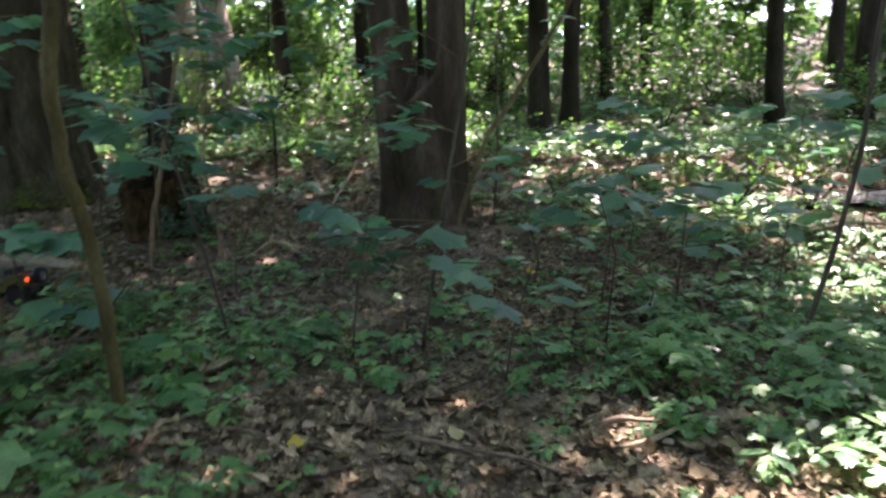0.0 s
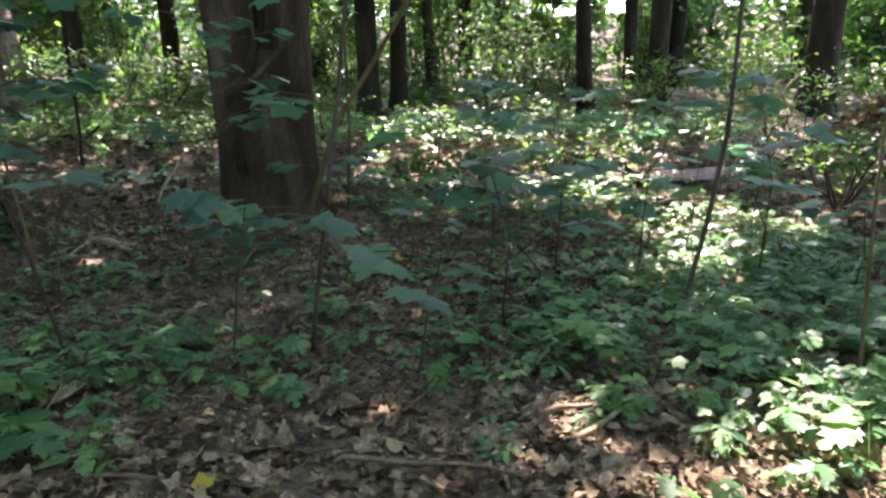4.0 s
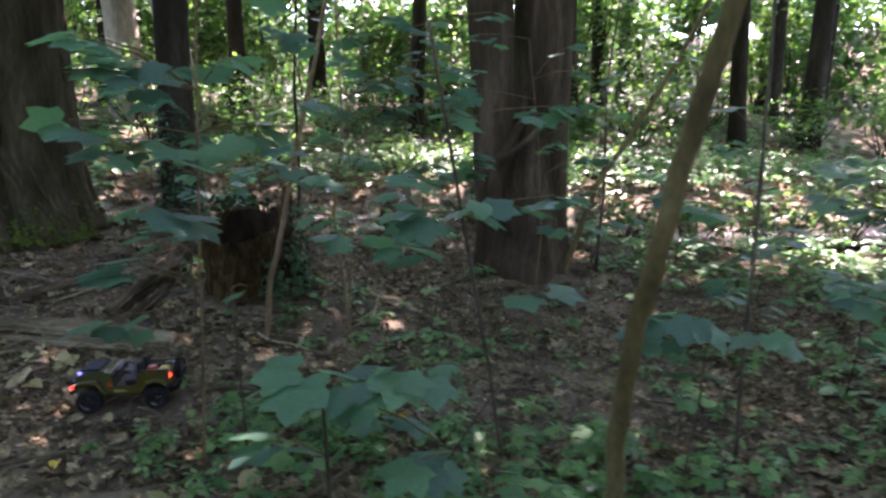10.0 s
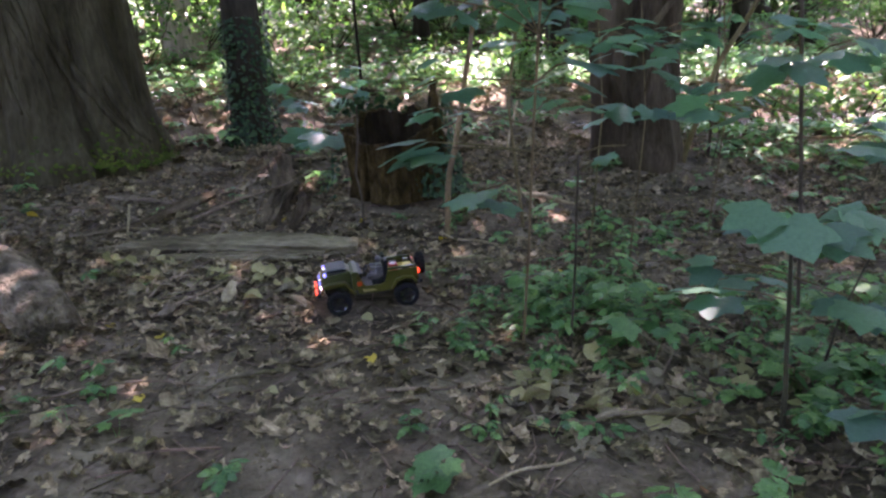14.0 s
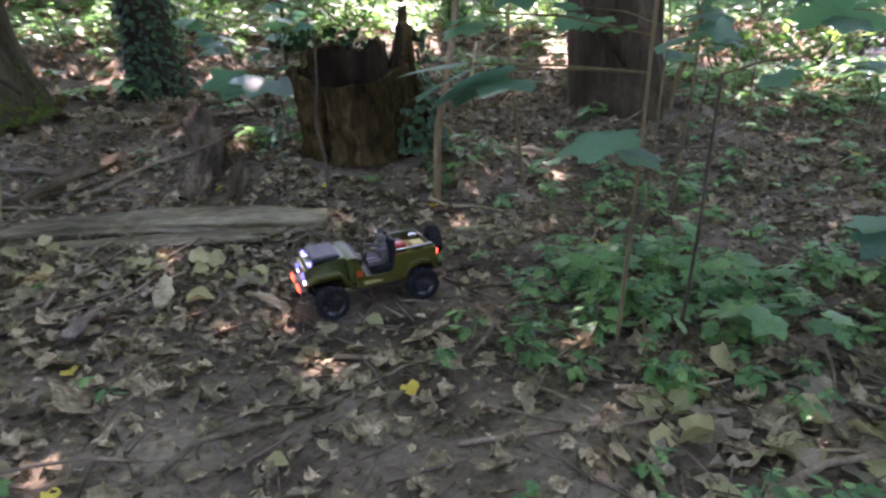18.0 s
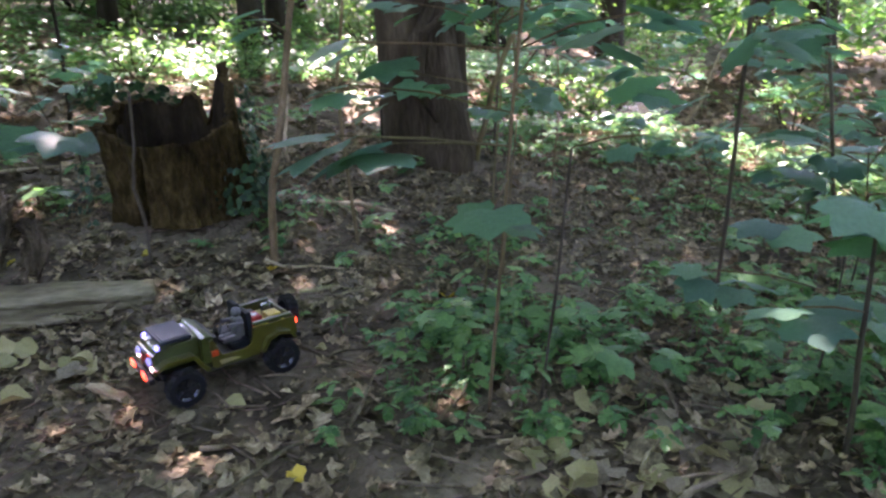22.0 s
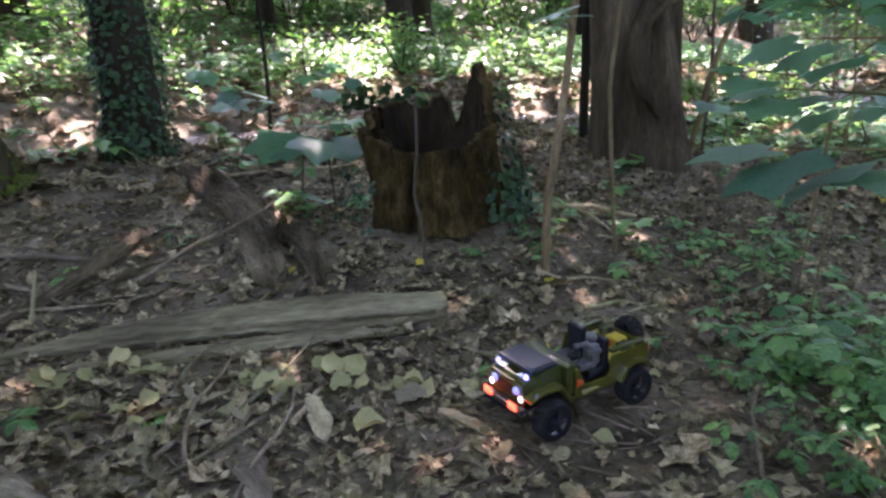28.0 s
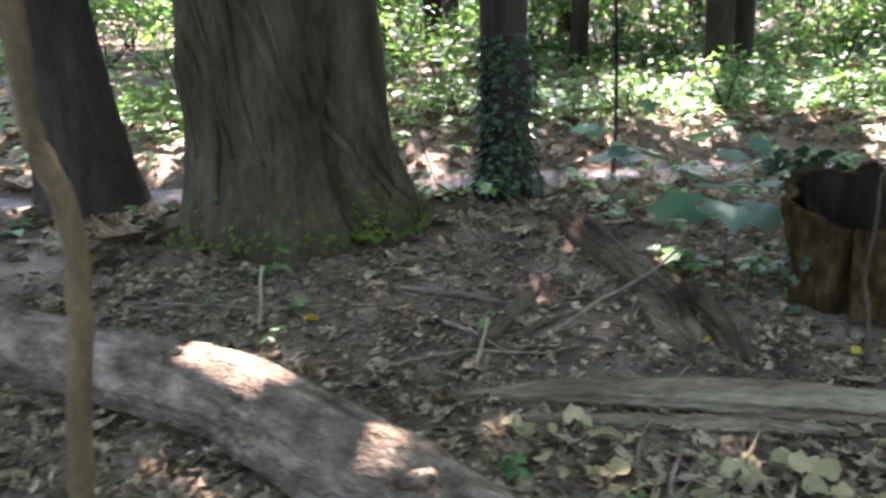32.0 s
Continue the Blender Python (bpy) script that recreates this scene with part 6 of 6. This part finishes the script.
def leaf_drift(n, x0, x1, y0, y1, material, label, name):
    """Curled dry leaves strewn too thickly to count."""
    x, y = x0 + (x1 - x0) * RNG.random(n), y0 + (y1 - y0) * RNG.random(n)
    ok = clear_of(x, y) & ((RNG.random(n) > 0.85 * np.exp(-((y - 3.1) / 0.7) ** 2)) | (x > -2.4))
    x, y = x[ok], y[ok]
    z = heights(x, y) + 0.012 + 0.012 * RNG.random(len(x))
    out = []
    for k in range(8):
        i = np.arange(k, len(x), 8)
        out.append(cloud(dry(80 + k), np.stack([x[i], y[i], z[i]], 1), RNG.normal(size=(len(i), 3)) * 0.35 + np.array([0, 0, 1]), 0.045 + 0.050 * RNG.random(len(i))))
    tagged(new(name, mesh_np(name, *join_np(out), material)), label, "leaf litter", kind="stuff")


leaf_drift(1100, -6.5, -1.8, 2.6, 6.4, DRIFT, "curled dry brown leaves strewn on the path", "dry_leaves")
leaf_drift(900, -1.6, 2.2, 2.2, 5.5, DRIFT, "curled dry brown leaves between green herbs", "dry_leaves")
leaf_drift(900, -7.0, -0.5, 6.4, 9.6, DRIFT, "curled dry brown leaves round the stump and old tree", "dry_leaves")
for px, py, s in ((-4.33, 4.88, 0.07), (-3.08, 5.45, 0.11), (-4.3, 4.2, 0.06), (-2.1, 5.2, 0.09), (-2.7, 5.9, 0.06), (-5.6, 7.3, 0.1), (-3.2, 6.3, 0.06), (-1.7, 4.7, 0.06), (-3.4, 4.35, 0.07), (-0.5, 2.75, 0.08), (-4.6, 5.1, 0.06), (0.6, 5.9, 0.09), (-5.9, 6.6, 0.08), (-3.75, 6.6, 0.06)):
    fallen_leaf(px, py, s, "yellow")

# moss at the feet of the old tree
n = 420
ang = np.where(RNG.random(n) < 0.75, -1.15 + 0.9 * RNG.random(n), -2.6 + 1.4 * RNG.random(n))
rr = 0.86 + 0.22 * RNG.random(n)
mp = np.stack([BIGX + rr * np.cos(ang), BIGY + rr * np.sin(ang), gz(BIGX, BIGY) - 0.04 + 0.42 * RNG.random(n) ** 1.7 * (1.1 - rr) / 0.24], 1)
part("moss", mesh_np("moss", *cloud(OVAL, mp, np.stack([np.cos(ang), np.sin(ang), 0.8 + 0 * ang], 1) + 0.3 * RNG.normal(size=(n, 3)), np.full(n, 0.06)), MOSS), MOSS, big, "yellow-green moss on the roots")["kind"] = "stuff"

# ---- undergrowth and the far wood ----
def edge_gap(p):
    """The places left open where the wood's edge lets the sky through."""
    d = p - np.array([-1.2, 1.0, 1.15])
    az, el = np.degrees(np.arctan2(d[:, 0], d[:, 1])), np.degrees(np.arctan2(d[:, 2], np.hypot(d[:, 0], d[:, 1])))
    w = np.array([noise.noise((u * 0.9, v * 0.9, 1.7)) for u, v in zip(az, el)])
    far = np.hypot(d[:, 0], d[:, 1]) > 16
    return far & (((az - 28) / 3.6) ** 2 + ((el - 8.4) / 2.1) ** 2 + 2.6 * w < 0.55)


def shrub(x, y, h, r, n, size=0.13, label="leafy green undergrowth shrub in dappled sun"):
    e = tagged(new("shrub"), label, "shrub", "undergrowth shrubs")
    z = gz(x, y)
    st = []
    for k in range(6):
        a = 6.3 * k / 6 + RNG.random()
        st.append(tube(bend((x, y, z - 0.05), (x + r * 0.6 * math.cos(a), y + r * 0.6 * math.sin(a), z + h * (0.6 + 0.35 * RNG.random())), 5, 0.05, 300 + k), [0.016, 0.014, 0.011, 0.008, 0.004], 5))
    part("stem", mesh_np("stem", *join_np(st), BARK_FAR, True), BARK_FAR, e)
    c = RNG.normal(size=(16, 3))
    c /= np.linalg.norm(c, axis=1)[:, None]
    p = c[RNG.integers(0, 16, n)] * (0.35 + 0.5 * RNG.random(n))[:, None] + RNG.normal(size=(n, 3)) * 0.2
    p = p * np.array([r, r, h * 0.42]) + np.array([x, y, z + h * 0.58])
    p = p[(p[:, 2] > z + 0.05) & ~edge_gap(p) & ~(wide_open(p) & (p[:, 2] > z + 0.8))]
    nrm = RNG.normal(size=(len(p), 3)) * 0.45 + np.array([0, -0.1, 1])
    part("foliage", mesh_np("foliage", *cloud(OVAL, p, nrm, size * (0.6 + 0.8 * RNG.random(len(p)))), SHRUB), SHRUB, e)
    return e


for k in range(30):
    x = -13 + 29 * ((k * 0.618) % 1.0)
    y = 14.6 + 4.0 * RNG.random()
    shrub(x, y, 1.0 + 1.2 * RNG.random(), 0.9 + 0.6 * RNG.random(), 520)
# taller bushes close the wood behind
for k in range(64):
    x = -22 + 50 * ((k * 0.618) % 1.0)
    y = 17.5 + 9.0 * RNG.random() 
    shrub(x, y, 3.0 + 3.5 * RNG.random(), 1.5 + 0.9 * RNG.random(), 1300, 0.24, "tall sunlit bush at the back of the wood")
for x, y, h, r, n in ((-1.2, 12.9, 0.8, 0.9, 420), (0.5, 13.2, 0.9, 0.9, 420), (2.2, 12.6, 0.7, 0.8, 380), (3.2, 8.6, 0.8, 0.8, 420), (4.4, 9.0, 0.9, 0.8, 420), (5.6, 6.8, 1.0, 0.9, 420), (6.6, 9.6, 1.4, 1.0, 520), (7.6, 7.6, 1.6, 1.1, 520), (2.2, 8.8, 0.6, 0.6, 260), (-3.6, 13.2, 0.7, 0.9, 380), (-8.2, 13.4, 0.8, 0.9, 380), (8.6, 10.8, 1.8, 1.2, 600), (-9.6, 9.6, 1.0, 1.0, 420), (1.4, 9.2, 0.5, 0.6, 240), (7.2, 4.2, 1.1, 1.0, 420)):
    shrub(x, y, h, r, n, 0.11)

# unseen bushes behind the path, added to block low skylight from that side
for k in range(34):
    a = -math.pi * (0.04 + 0.92 * ((k * 0.618) % 1.0))
    q = 10.5 + 5.0 * RNG.random()
    shrub(-2 + q * math.cos(a), 4 + q * math.sin(a), 3.5 + 3.0 * RNG.random(), 1.7 + 0.9 * RNG.random(), 700, 0.34, "unseen tall bush added to block skylight")

n = 110000
a, q = RNG.random(n) * 2 * math.pi, 23 + 26 * RNG.random(n) ** 0.8
c = RNG.integers(0, 900, n)
# a third of the clusters stand unseen behind and cut low skylight
ca, cq, cz = np.where(RNG.random(900) < 0.66, math.pi * RNG.random(900), math.pi + math.pi * RNG.random(900)), 22 + 22 * RNG.random(900), 9 * RNG.random(900) ** 1.9
p = np.stack([-2 + cq[c] * np.cos(ca[c]), 5 + cq[c] * np.sin(ca[c]), cz[c] + 1.2], 1) + RNG.normal(size=(n, 3)) * np.array([1.1, 1.1, 0.8])
p[:, 2] += np.array([lie(a, b) for a, b in p[:, :2]]) - 1.0
p = p[~edge_gap(p)]
tagged(new("far_woods", mesh_np("far_woods", *cloud(OVAL, p, RNG.normal(size=(len(p), 3)) * 0.5 + np.array([0, 0, 1]), 0.50 * (0.6 + 0.8 * RNG.random(len(p)))), SHRUB)), "far green woodland in sunlight", "woods", kind="stuff")
